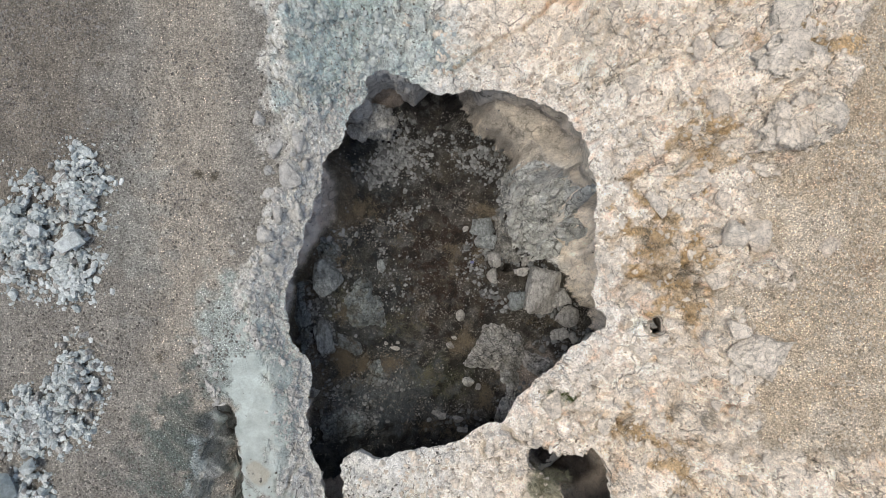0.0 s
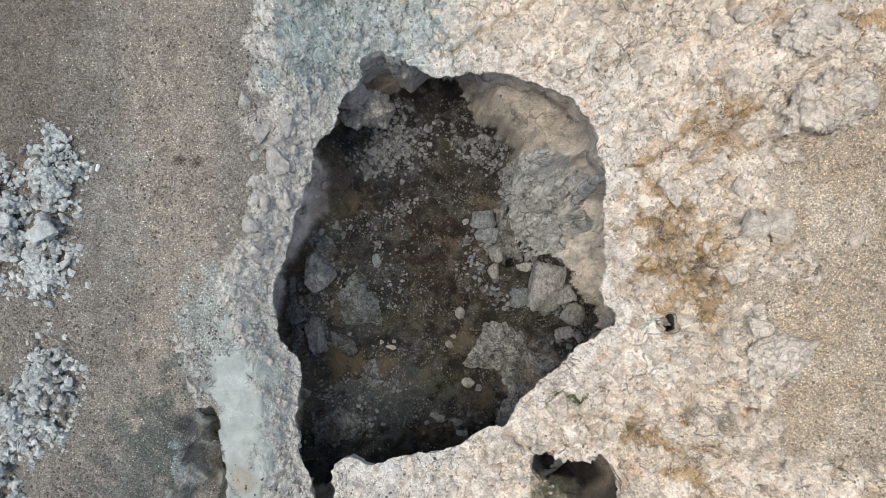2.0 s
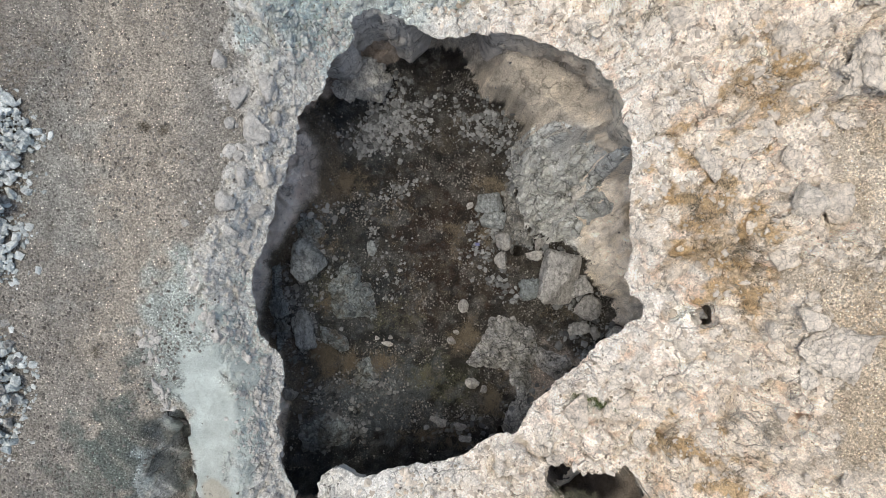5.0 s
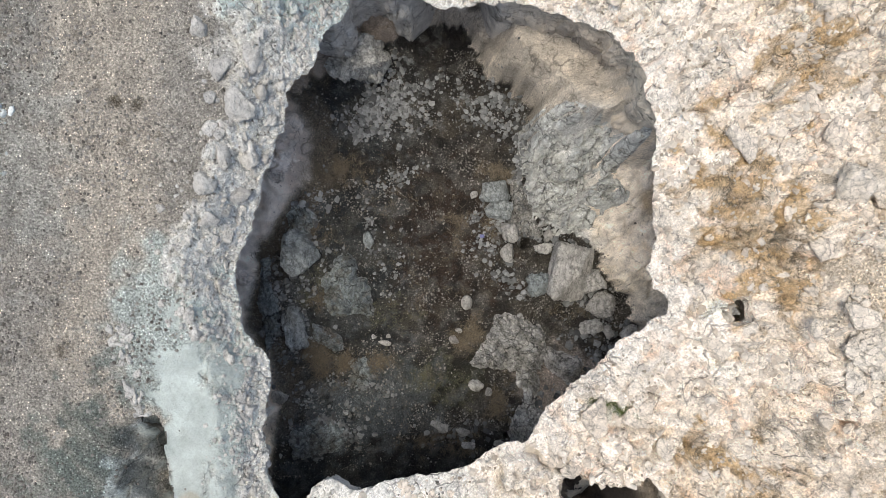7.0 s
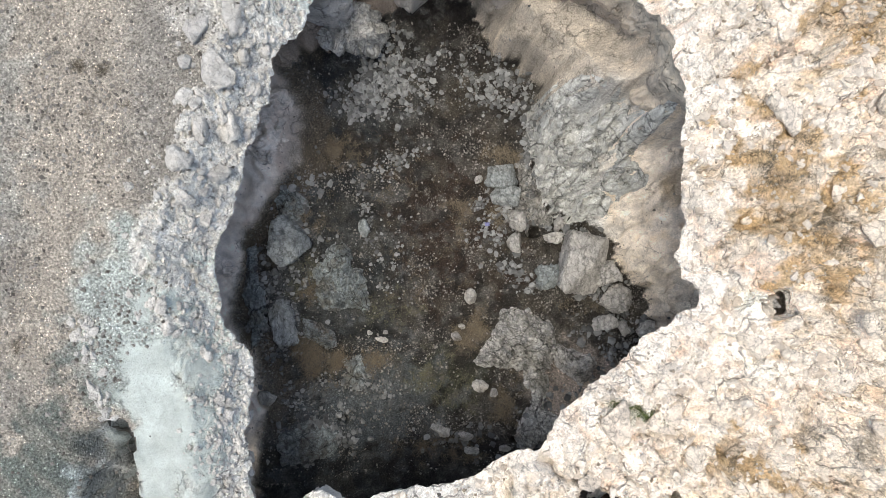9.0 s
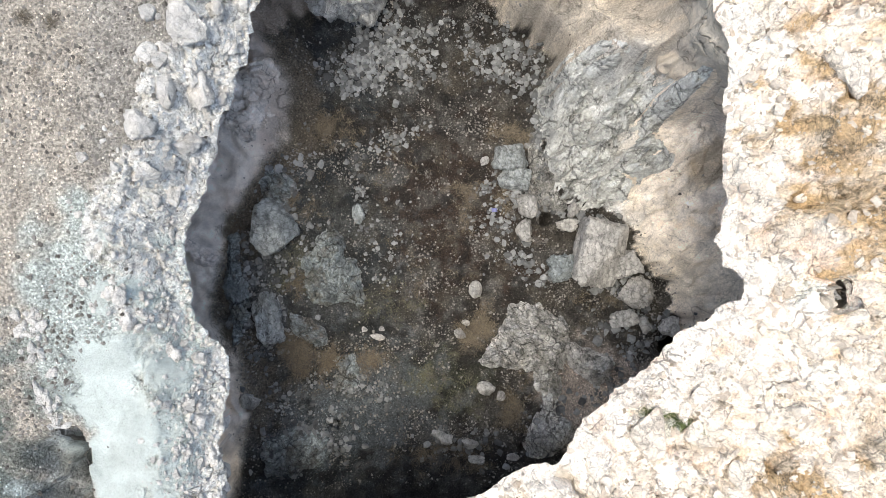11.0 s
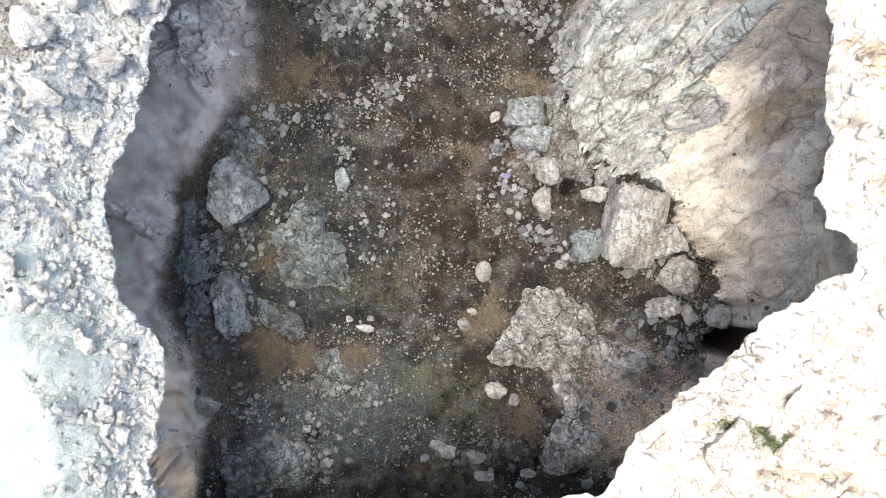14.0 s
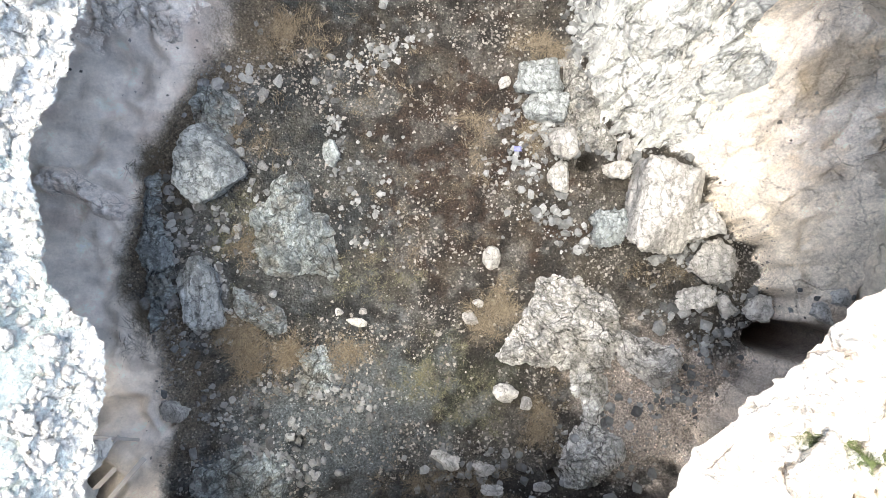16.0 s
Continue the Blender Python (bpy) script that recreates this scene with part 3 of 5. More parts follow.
    rockc = mix(rockc, (0.72, 0.645, 0.54), (1 - S(y, -2.5, -0.8)) * 0.8)
    wx, wy = x + 0.3 * fbm(x * 0.9, y * 0.9, 73, 4), y + 0.3 * fbm(x * 0.9, y * 0.9, 74, 4)
    ru, rv = 0.8 * wx + 0.6 * wy, -0.6 * wx + 0.8 * wy
    e2, v2 = cells(ru * 0.9, rv * 2.4, 76)
    face = 1 - S(d + 0.5 * n1, 1.8, 2.8)
    rockc = rockc * (1 + 0.22 * (v2 - 0.5) * face)[:, None]
    rockc = mix(rockc, (0.22, 0.20, 0.18), (1 - S(e2, 0.0, 0.05)) * S(n2, 0.0, 0.4) * face * 0.6)
    rockc = mix(rockc, (0.50, 0.43, 0.365), (1 - S(y + 0.6 * n1, -5.0, -4.2)) * S(x, 1.5, 3.5) * 0.85)
    rockc = mix(rockc, (0.43, 0.33, 0.20), blob(x, y, 7.4, 0.6, 0.8, 0.7) * 0.6)
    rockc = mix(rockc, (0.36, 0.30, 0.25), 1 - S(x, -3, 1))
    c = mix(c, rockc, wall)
    # Cave mouths: soil coloured dark to add to the shade inside.
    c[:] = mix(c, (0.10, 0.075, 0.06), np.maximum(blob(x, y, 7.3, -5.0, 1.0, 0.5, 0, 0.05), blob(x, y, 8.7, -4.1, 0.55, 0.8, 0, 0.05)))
    # Floor below the side holes darkened: their shade is painted into the colour.
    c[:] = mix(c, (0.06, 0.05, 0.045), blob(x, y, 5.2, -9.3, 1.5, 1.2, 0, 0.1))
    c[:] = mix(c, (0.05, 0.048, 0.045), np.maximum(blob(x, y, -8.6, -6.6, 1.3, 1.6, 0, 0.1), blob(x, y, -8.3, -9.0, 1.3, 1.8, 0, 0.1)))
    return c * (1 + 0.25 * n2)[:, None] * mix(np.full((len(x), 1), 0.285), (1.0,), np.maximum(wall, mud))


pit_floor = tagged(new("pit_floor", floor_mesh), "dark damp soil floor of the pit with pale scree", "pit floor", kind="structure")
paint(floor_mesh, "colour_and_shade", floor_colour(FX, FY, fd), np.maximum(S(fd, 0.0, 0.12) * (1 + 0.35 * S(FX, 4.6, 6.2)), 1.8 * mud_bank(FX, FY)))
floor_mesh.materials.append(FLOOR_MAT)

# ---------------------------------------------------------------- pit wall under the rim
def ring_wall(name, curve, undercut, depth, rows, base_z, seed, openings=(), roof_only=None):
    n = len(curve)
    t = np.roll(curve, -1, 0) - np.roll(curve, 1, 0)
    t = (t + np.roll(t, 2, 0) + np.roll(t, -2, 0)) / 3
    nrm = np.stack([t[:, 1], -t[:, 0]], 1)
    nrm /= np.hypot(nrm[:, 0], nrm[:, 1])[:, None] + 1e-9
    area = 0.5 * np.sum(curve[:, 0] * np.roll(curve[:, 1], -1) - np.roll(curve[:, 0], -1) * curve[:, 1])
    nrm *= 1 if area > 0 else -1
    for _ in range(12):
        nrm = (nrm + np.roll(nrm, 3, 0) + np.roll(nrm, -3, 0)) / 3
    ks = np.linspace(0, 1, rows) ** 1.4
    V, s = [], np.arange(n) * 0.04
    for k in ks:
        off = 0.03 + undercut * (1 - (1 - min(1.0, k / 0.42)) ** 2.4) + 0.16 * S(np.full(n, k), 0, 0.1) * fbm(s * 0.8 + seed, np.full(n, k * depth * 0.8), seed, 4)
        e, v = cells(s * 1.5, np.full(n, k * depth * 1.5), seed + 2)
        off = off + 0.18 * (v - 0.5) * S(np.full(n, k), 0.0, 0.06) + 0.08 * (1 - S(e, 0, 0.12)) * S(np.full(n, k), 0.0, 0.06)
        p = curve + nrm * off[:, None]
        V.append(np.concatenate([p, (base_z - 0.06 - k * depth)[:, None]], 1))
    V = np.concatenate(V)
    i = np.arange(n)
    F = np.concatenate([np.stack([r * n + i, r * n + (i + 1) % n, (r + 1) * n + (i + 1) % n, (r + 1) * n + i], 1) for r in range(rows - 1)])
    span = np.linalg.norm(V[F[:, 0]] - V[F[:, 1]], axis=1) + np.linalg.norm(V[F[:, 3]] - V[F[:, 2]], axis=1)
    F = F[span < 0.9]
    if roof_only is not None:
        F = F[~(roof_only[F[:, 0] % n] & (F[:, 0] // n > 8))]
    for gap in openings:
        near = outline_distance(V[:, 0], V[:, 1], gap, 1.0)[0] < 0.3
        F = F[~near[F].any(1) | (V[F[:, 0], 2] < -5.0)]
    return mesh_from(name, V, F), V


rim_z = ground_height(rim_curve[:, 0], rim_curve[:, 1], np.zeros(len(rim_curve)))
rx_, ry_ = rim_curve[:, 0], rim_curve[:, 1]
under = 3.0 - 2.8 * S(ry_, 0.9, 2.6) * S(rx_, 0, 2) - 3.2 * S(ry_, 4.6, 5.6) * (1 - S(rx_, 0, 1)) + 2.6 * S(ry_, 5.7, 6.1) * S(rx_, -1.6, -0.8) * (1 - S(rx_, 0.6, 1.6))
under = np.clip(under, 0.15, 4.2)
under = under + 1.8 * S(rx_, 0.0, 2.0) * (1 - S(ry_, -3.6, -2.6))
slot = (ry_ < -7.65) & (rx_ < -2.6)
slot = np.convolve(np.concatenate([slot[-45:], slot, slot[:45]]).astype(float), np.ones(91), "valid") > 0.5
under = np.where(slot, 0.4, under)
wall_mesh, WV = ring_wall("pit_wall", rim_curve, under, 8.0, 70, rim_z, 91, hole_curves[:3], slot)
pit_wall = tagged(new("pit_wall", wall_mesh), "undercut rock wall of the pit", "rock wall", kind="structure")


def wall_colour(v):
    n1, n2 = fbm(v[:, 0] * 0.6, v[:, 2] * 0.8 + v[:, 1] * 0.5, 93, 4), fbm(v[:, 1] * 1.4, v[:, 2] * 1.6, 94, 4)
    c = mix(np.tile(np.array([0.58, 0.56, 0.53]), (len(v), 1)), (0.64, 0.56, 0.46), S(v[:, 0], 0, 4))
    c = mix(c, (0.30, 0.27, 0.24), S(n1, 0.1, 0.6) * 0.7)
    return c * (1 + 0.2 * n2)[:, None]


paint(wall_mesh, "colour_and_shade", wall_colour(WV))
wall_mesh.materials.append(WALL_MAT)
for hc, hz in zip(hole_curves, (1.6, 1.6, 1.6, 0.9)):
    hrz = ground_height(hc[:, 0], hc[:, 1], np.full(len(hc), 3.0))
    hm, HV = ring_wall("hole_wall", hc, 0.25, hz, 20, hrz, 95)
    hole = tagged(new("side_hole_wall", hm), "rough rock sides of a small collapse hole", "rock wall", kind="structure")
    # Hole sides darkened: shade painted into the colour, strongest in the western holes.
    paint(hm, "colour_and_shade", wall_colour(HV) * (0.35 if hc[0, 0] < 0 else 0.7))
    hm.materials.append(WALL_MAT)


# ---------------------------------------------------------------- stones
def stone_material(name, dark, light, island=False, cracks=0.35, grain=9.0, streak=0.0):
    """Broken limestone: one tone per stone, lichen and dust at two sizes, hairline cracks and rough relief."""
    m, nt, b = material(name, 0.92)
    N, L = nt.nodes.new, nt.links.new
    if island:
        rnd = N("ShaderNodeNewGeometry").outputs["Random Per Island"]
    else:
        rnd = N("ShaderNodeObjectInfo").outputs["Random"]
    tone = N("ShaderNodeMix")
    tone.data_type = "RGBA"
    tone.inputs["A"].default_value, tone.inputs["B"].default_value = (*dark, 1), (*light, 1)
    L(rnd, tone.inputs["Factor"])
    geo = N("ShaderNodeNewGeometry")
    tex = []
    for scale, detail in ((2.0, 5), (grain, 7), (grain * 5, 3)):
        n = N("ShaderNodeTexNoise")
        n.inputs["Scale"].default_value, n.inputs["Detail"].default_value, n.inputs["Roughness"].default_value = scale, detail, 0.68
        L(geo.outputs["Position"], n.inputs["Vector"])
        tex.append(n)
    warp = N("ShaderNodeVectorMath")
    warp.operation = "MULTIPLY_ADD"
    L(tex[0].outputs["Color"], warp.inputs[0])
    warp.inputs[1].default_value = (0.5, 0.5, 0.5)
    L(geo.outputs["Position"], warp.inputs[2])
    vor = N("ShaderNodeTexVoronoi")
    vor.feature = "DISTANCE_TO_EDGE"
    vor.inputs["Scale"].default_value = 3.6
    L(warp.outputs[0], vor.inputs["Vector"])

    def ramp(sock, lo, hi, a, c):
        r = N("ShaderNodeMapRange")
        r.inputs[1].default_value, r.inputs[2].default_value, r.inputs[3].default_value, r.inputs[4].default_value = lo, hi, a, c
        L(sock, r.inputs[0])
        return r.outputs[0]

    def times(a, c, op="MULTIPLY"):
        n = N("ShaderNodeMath")
        n.operation = op
        L(a, n.inputs[0])
        if isinstance(c, float):
            n.inputs[1].default_value = c
        else:
            L(c, n.inputs[1])
        return n.outputs[0]

    vor2 = N("ShaderNodeTexVoronoi")
    vor2.feature = "DISTANCE_TO_EDGE"
    vor2.inputs["Scale"].default_value = 9.5
    L(warp.outputs[0], vor2.inputs["Vector"])
    line = ramp(vor.outputs["Distance"], 0.0, 0.04, 1 - cracks, 1.0)
    line2 = ramp(vor2.outputs["Distance"], 0.0, 0.07, 1 - 0.45 * cracks, 1.0)
    v = times(times(ramp(tex[0].outputs[0], 0.3, 0.7, 0.68, 1.18), ramp(tex[1].outputs[0], 0.3, 0.7, 0.74, 1.15)), times(line, line2))
    if streak:
        lay = N("ShaderNodeMapping")
        lay.inputs["Rotation"].default_value, lay.inputs["Scale"].default_value = (0.3, 0.4, 0.5), (7.0, 1.3, 4.0)
        L(warp.outputs[0], lay.inputs["Vector"])
        bed = N("ShaderNodeTexNoise")
        bed.inputs["Scale"].default_value, bed.inputs["Detail"].default_value, bed.inputs["Roughness"].default_value = 1.0, 7, 0.7
        L(lay.outputs[0], bed.inputs["Vector"])
        v = times(v, ramp(bed.outputs[0], 0.41, 0.55, 1 - streak, 1.1))
    scale = N("ShaderNodeVectorMath")
    scale.operation = "SCALE"
    L(tone.outputs["Result"], scale.inputs[0])
    L(v, scale.inputs["Scale"])
    L(scale.outputs[0], b.inputs["Base Color"])
    h = times(times(tex[1].outputs[0], times(tex[2].outputs[0], 0.3), "ADD"), times(times(line, line2), 0.6), "ADD")
    bump = N("ShaderNodeBump")
    bump.inputs["Strength"].default_value, bump.inputs["Distance"].default_value = 1.0, 0.09
    L(h, bump.inputs["Height"])
    L(bump.outputs[0], b.inputs["Normal"])
    return m


PALE_STONE = stone_material("pale_limestone", (0.46, 0.45, 0.435), (0.64, 0.63, 0.60), cracks=0.5, streak=0.3)
CREAM_STONE = stone_material("cream_limestone", (0.90, 0.785, 0.66), (0.97, 0.88, 0.765), cracks=0.45)
BLUE_STONE = stone_material("blue_grey_limestone", (0.34, 0.38, 0.39), (0.48, 0.51, 0.51), cracks=0.55, streak=0.45)
PINK_STONE = stone_material("pinkish_clay_rock", (0.44, 0.38, 0.34), (0.54, 0.47, 0.42))
DUSTY_STONE = stone_material("dusty_grey_rock", (0.70, 0.69, 0.65), (0.78, 0.77, 0.72), cracks=0.5, streak=0.4)
SCREE = stone_material("mixed_scree", (0.11, 0.10, 0.09), (0.37, 0.355, 0.33), island=True, cracks=0.0)
GREY_SCREE = stone_material("blue_grey_scree", (0.09, 0.093, 0.095), (0.36, 0.375, 0.38), island=True, cracks=0.0)
WHITE_SCREE = stone_material("pale_scree", (0.38, 0.43, 0.44), (0.80, 0.84, 0.84), island=True, cracks=0.0)
TAN_SCREE = stone_material("tan_gravel", (0.28, 0.23, 0.17), (0.82, 0.74, 0.63), island=True, cracks=0.0)


def ball(sub):
    bm = bmesh.new()
    bmesh.ops.create_icosphere(bm, subdivisions=sub, radius=1)
    v = np.array([q.co[:] for q in bm.verts])
    f = np.array([[q.index for q in p.verts] for p in bm.faces])
    bm.free()
    return v, f


BALLS = {k: ball(k) for k in (1, 2, 3, 4, 5, 6)}
BALLS[0] = (np.array([(1, 0, 0), (-1, 0, 0), (0, 1, 0), (0, -1, 0), (0, 0, 1), (0, 0, -0.6)], float), np.array([(0, 2, 4), (2, 1, 4), (1, 3, 4), (3, 0, 4), (2, 0, 5), (1, 2, 5), (3, 1, 5), (0, 3, 5)]))


def hull_stone(seed, points=11):
    """A sharp-edged broken stone: the hull of a few random points."""
    rng = np.random.RandomState(seed)
    p = rng.normal(size=(points, 3))
    p /= np.linalg.norm(p, axis=1)[:, None]
    p = np.sign(p) * np.abs(p) ** 0.75 * rng.uniform(0.85, 1.0, (points, 1))
    bm = bmesh.new()
    for q in p:
        bm.verts.new(q)
    res = bmesh.ops.convex_hull(bm, input=bm.verts[:])
    bmesh.ops.delete(bm, geom=[g for g in res["geom_interior"] if isinstance(g, bmesh.types.BMVert)], context="VERTS")
    bmesh.ops.recalc_face_normals(bm, faces=bm.faces)
    bmesh.ops.triangulate(bm, faces=bm.faces)
    bm.verts.index_update()
    v = np.array([q.co[:] for q in bm.verts])
    f = np.array([[q.index for q in t.verts] for t in bm.faces])
    bm.free()
    return v / np.abs(v).max(0), f


def rock_shape(seed, sub, planes=13, rough=0.12, joints=0.0, boxy=0.0):
    """An angular broken stone: a ball (or, with boxy, a rounded block) cut by random planes, then fractured and roughened."""
    rng = np.random.RandomState(seed)
    v, f = BALLS[sub]
    v = v.copy()
    if boxy:
        v = v / (np.abs(v) ** boxy).sum(1)[:, None] ** (1 / boxy)
    for _ in range(planes):
        n = rng.normal(size=3) * (1, 1, 0.8)
        n /= np.linalg.norm(n)
        h = rng.uniform(0.38, 0.78) if not boxy else rng.uniform(0.72, 1.1)
        over = np.clip(v @ n - h, 0, None)
        v -= over[:, None] * n * 0.96
    v = v / np.abs(v).max(0)
    if sub >= 3:
        r = v / (np.linalg.norm(v, axis=1)[:, None] + 1e-9)
        o = rng.uniform(0, 50, 3)
        a, b, c = v[:, 0] + o[0], v[:, 1] + o[1], v[:, 2] + o[2]
        d = 0.4 * fbm(a * 1.5 + 0.6 * c, b * 1.5 - 0.4 * c, seed, 6, 0.68) + 0.4 * fbm(b * 1.6 + 7, c * 1.6 + a * 0.5, seed + 3, 5, 0.68)
        v = v + r * (rough * d)[:, None]
        if joints:
            wa, wb = a + 0.15 * fbm(a * 2, b * 2, seed + 1, 3), b + 0.15 * fbm(b * 2, c * 2, seed + 2, 3)
            for k, (fr, am) in enumerate(((1.5, 1.1), (3.6, 0.7), (8.0, 0.4))):
                e, cv, t = facets((wa + 0.5 * c) * fr, (wb - 0.5 * c) * fr * 0.8, seed + 8 + k)
                v = v + r * (joints * am * (1.3 * (cv - 0.5) * S(e, 0, 0.1) + 1.4 * t - 0.7 * (1 - S(e, 0, 0.09))))[:, None]
    return v, f


def placed(name, seed, sub, size, at, turn=(0, 0, 0), mat=None, label="", category="rock", group="", rough=0.12, joints=0.0, planes=13, boxy=0.0):
    """One rock as a thing of its own. size: half extents; at: centre."""
    v, f = rock_shape(seed, sub, planes, rough, joints, boxy)
    me = mesh_from(name, v * np.array(size), f, smooth=sub >= 4)
    me.materials.append(mat)
    ob = tagged(new(name, me), label, category, group)
    ob.matrix_world = pose(*at, *turn)
    return ob


def sampler(xs, ys, z):
    grid = z.reshape(len(ys), len(xs))

    def at(x, y):
        i = np.clip(np.searchsorted(xs, x) - 1, 0, len(xs) - 2)
        j = np.clip(np.searchsorted(ys, y) - 1, 0, len(ys) - 2)
        tx, ty = (x - xs[i]) / (xs[i + 1] - xs[i]), (y - ys[j]) / (ys[j + 1] - ys[j])
        return (grid[j, i] * (1 - tx) + grid[j, i + 1] * tx) * (1 - ty) + (grid[j + 1, i] * (1 - tx) + grid[j + 1, i + 1] * tx) * ty
    return at


ground_at, floor_at = sampler(gx, gy, gz), sampler(fx_, fy_, fz)
rim_dist = sampler(gx, gy, gd)
cavern_dist = sampler(fx_, fy_, fd)


def turns(rng, n):
    q = rng.normal(size=(n, 4))
    q /= np.linalg.norm(q, axis=1)[:, None]
    w, x, y, z = q.T
    return np.stack([1 - 2 * (y * y + z * z), 2 * (x * y - z * w), 2 * (x * z + y * w), 2 * (x * y + z * w), 1 - 2 * (x * x + z * z), 2 * (y * z - x * w),
                     2 * (x * z - y * w), 2 * (y * z + x * w), 1 - 2 * (x * x + y * y)], 1).reshape(n, 3, 3)


def scatter(name, xyz, size, mat, label, seed, sub=1, category="gravel"):
    """Countless small stones as one piece of stuff."""
    rng = np.random.RandomState(seed)
    kinds = [hull_stone(seed * 10 + k, 8 + 4 * sub) if sub else rock_shape(seed * 10 + k, 0, 2) for k in range(6)]
    V, F, o = [], [], 0
    which = rng.randint(0, 6, len(xyz))
    for k, (v, f) in enumerate(kinds):
        p, s = xyz[which == k], size[which == k]
        if not len(p):
            continue
        sh = v[None] * (rng.uniform(0.6, 1.2, (len(p), 1, 3)) * s[:, None, None])
        pts = np.einsum("nij,nkj->nki", turns(rng, len(p)), sh)
        pts[:, :, 2] *= 0.75
        pts += p[:, None, :]
        V.append(pts.reshape(-1, 3))
        F.append((f[None] + (np.arange(len(p)) * len(v))[:, None, None] + o).reshape(-1, 3))
        o += len(p) * len(v)
    me = mesh_from(name, np.concatenate(V), np.concatenate(F), smooth=False)
    me.materials.append(mat)
    return tagged(new(name, me), label, category, kind="stuff")


def in_patch(rng, n, cx, cy, rx, ry, turn=0):
    u, v = np.clip(rng.normal(0, 0.5, n), -1.4, 1.4) * rx, np.clip(rng.normal(0, 0.5, n), -1.4, 1.4) * ry
    u, v = u + 0.4 * rx * fbm(u * 1.1 + cx, v * 1.1 + cy, 51, 3), v + 0.4 * ry * fbm(u * 1.1 + cy, v * 1.1 + cx, 52, 3)
    c, s = math.cos(radians(turn)), math.sin(radians(turn))
    return cx + u * c - v * s, cy + u * s + v * c


# ---------------------------------------------------------------- boulders on the pit floor
def floor_rock(x, y, a, b, h, turn, seed, mat, label, name="boulder", sub=4, sink=0.35, joints=0.085, category="boulder", group="", tilt=0, rough=0.16, boxy=0.0):
    sub = 6 if max(a, b) > 0.75 else 5 if max(a, b) > 0.4 else sub
    z = float(floor_at(np.array([x]), np.array([y]))[0])
    return placed(name, seed, sub, (a, b, h), (x, y, z + h * (1 - 2 * sink)), (tilt, 0, turn), mat, label, category, group, rough, joints, 9, boxy)


def outcrop(label, mat, lumps, seed):
    """Bedrock standing out of the floor: one thing, each lump a part. lumps: x, y, half sizes, height above the floor, turn."""
    cx, cy = lumps[0][0], lumps[0][1]
    base = float(floor_at(np.array([cx]), np.array([cy]))[0])
    root = tagged(new("rock_outcrop"), label, "outcrop")
    root.location = (cx, cy, base)
    for k, (x, y, a, b, top, turn) in enumerate(lumps):
        v, f = rock_shape(seed + 7 * k, 6 if a > 0.7 else 5, 15, 0.2, 0.09)
        me = mesh_from("lump", v * np.array((a, b, 0.75 * top + 0.15)), f)
        me.materials.append(mat)
        ob = new("lump", me)
        ob.parent = root
        z = float(floor_at(np.array([x]), np.array([y]))[0])
        ob.matrix_basis = pose(x - cx, y - cy, z - base + 0.25 * top - 0.15, 6 * math.sin(k * 2.1), 6 * math.cos(k * 1.7), turn)


def ledge(label, outline, lift, seed, tone, stain, size=0.5, turn=0, squash=1.0, edge=0.3, bump=1.0, cracks=(), jag=0.1, name="rock_outcrop", vary=0.4, mat=None):
    """Bedrock standing out of the floor as one fractured mass. lift: height over the floor."""
    curve = jagged(spline(outline, 0.05), jag, seed)
    lo, hi = curve.min(0) - 0.1, curve.max(0) + 0.1
    xs, ys = np.arange(lo[0], hi[0], 0.026), np.arange(lo[1], hi[1], 0.026)
    X, Y = [a.ravel() for a in np.meshgrid(xs, ys)]
    depth = -outline_distance(X, Y, curve, 1.5)[0]
    dome = np.sqrt(S(depth, -0.02, edge))
    z = floor_at(X, Y) - 0.06 + (0.06 + lift * (0.75 + 0.25 * S(depth, 0, 3 * edge))) * dome + bump * S(depth, 0.0, 0.2) * broken(X, Y, size, seed, turn, squash, 2.2, 0.5, 0.11) + 0.06 * fbm(X * 1.2, Y * 1.2, seed + 4, 5)
    for line, width, deep in cracks:
        z = z + groove(X, Y, line, width, deep)
    w = len(xs)
    q = (np.arange(len(ys) - 1)[:, None] * w + np.arange(w - 1)[None, :]).ravel()
    q = np.stack([q, q + 1, q + 1 + w, q + w], 1)
    q = q[(depth > 0)[q].any(1)]
    has = np.zeros(len(X), int)
    has[q.ravel()] = 1
    sel = has > 0
    me = mesh_from(name, np.stack([X, Y, z], 1)[sel], (np.cumsum(has) - 1)[q])
    X, Y = X[sel], Y[sel]
    n1, n2 = fbm(X * 0.9, Y * 0.9, seed + 6, 4), fbm(X * 3.0, Y * 3.0, seed + 7, 5, 0.65)
    _, cv, _ = facets(X / size * 1.6, Y / size * 1.6, seed)
    c = mix(np.tile(np.array(tone, float), (len(X), 1)), stain, S(n1 + 0.8 * n2, 0.05, 0.75) * 0.85) * (1 + vary * (cv - 0.5) + 0.2 * n2)[:, None]
    paint(me, "colour_and_shade", c, 0.9 * np.ones(len(X)))
    me.materials.append(mat or OUTCROP_MAT)
    return tagged(new(name, me), label, "outcrop")


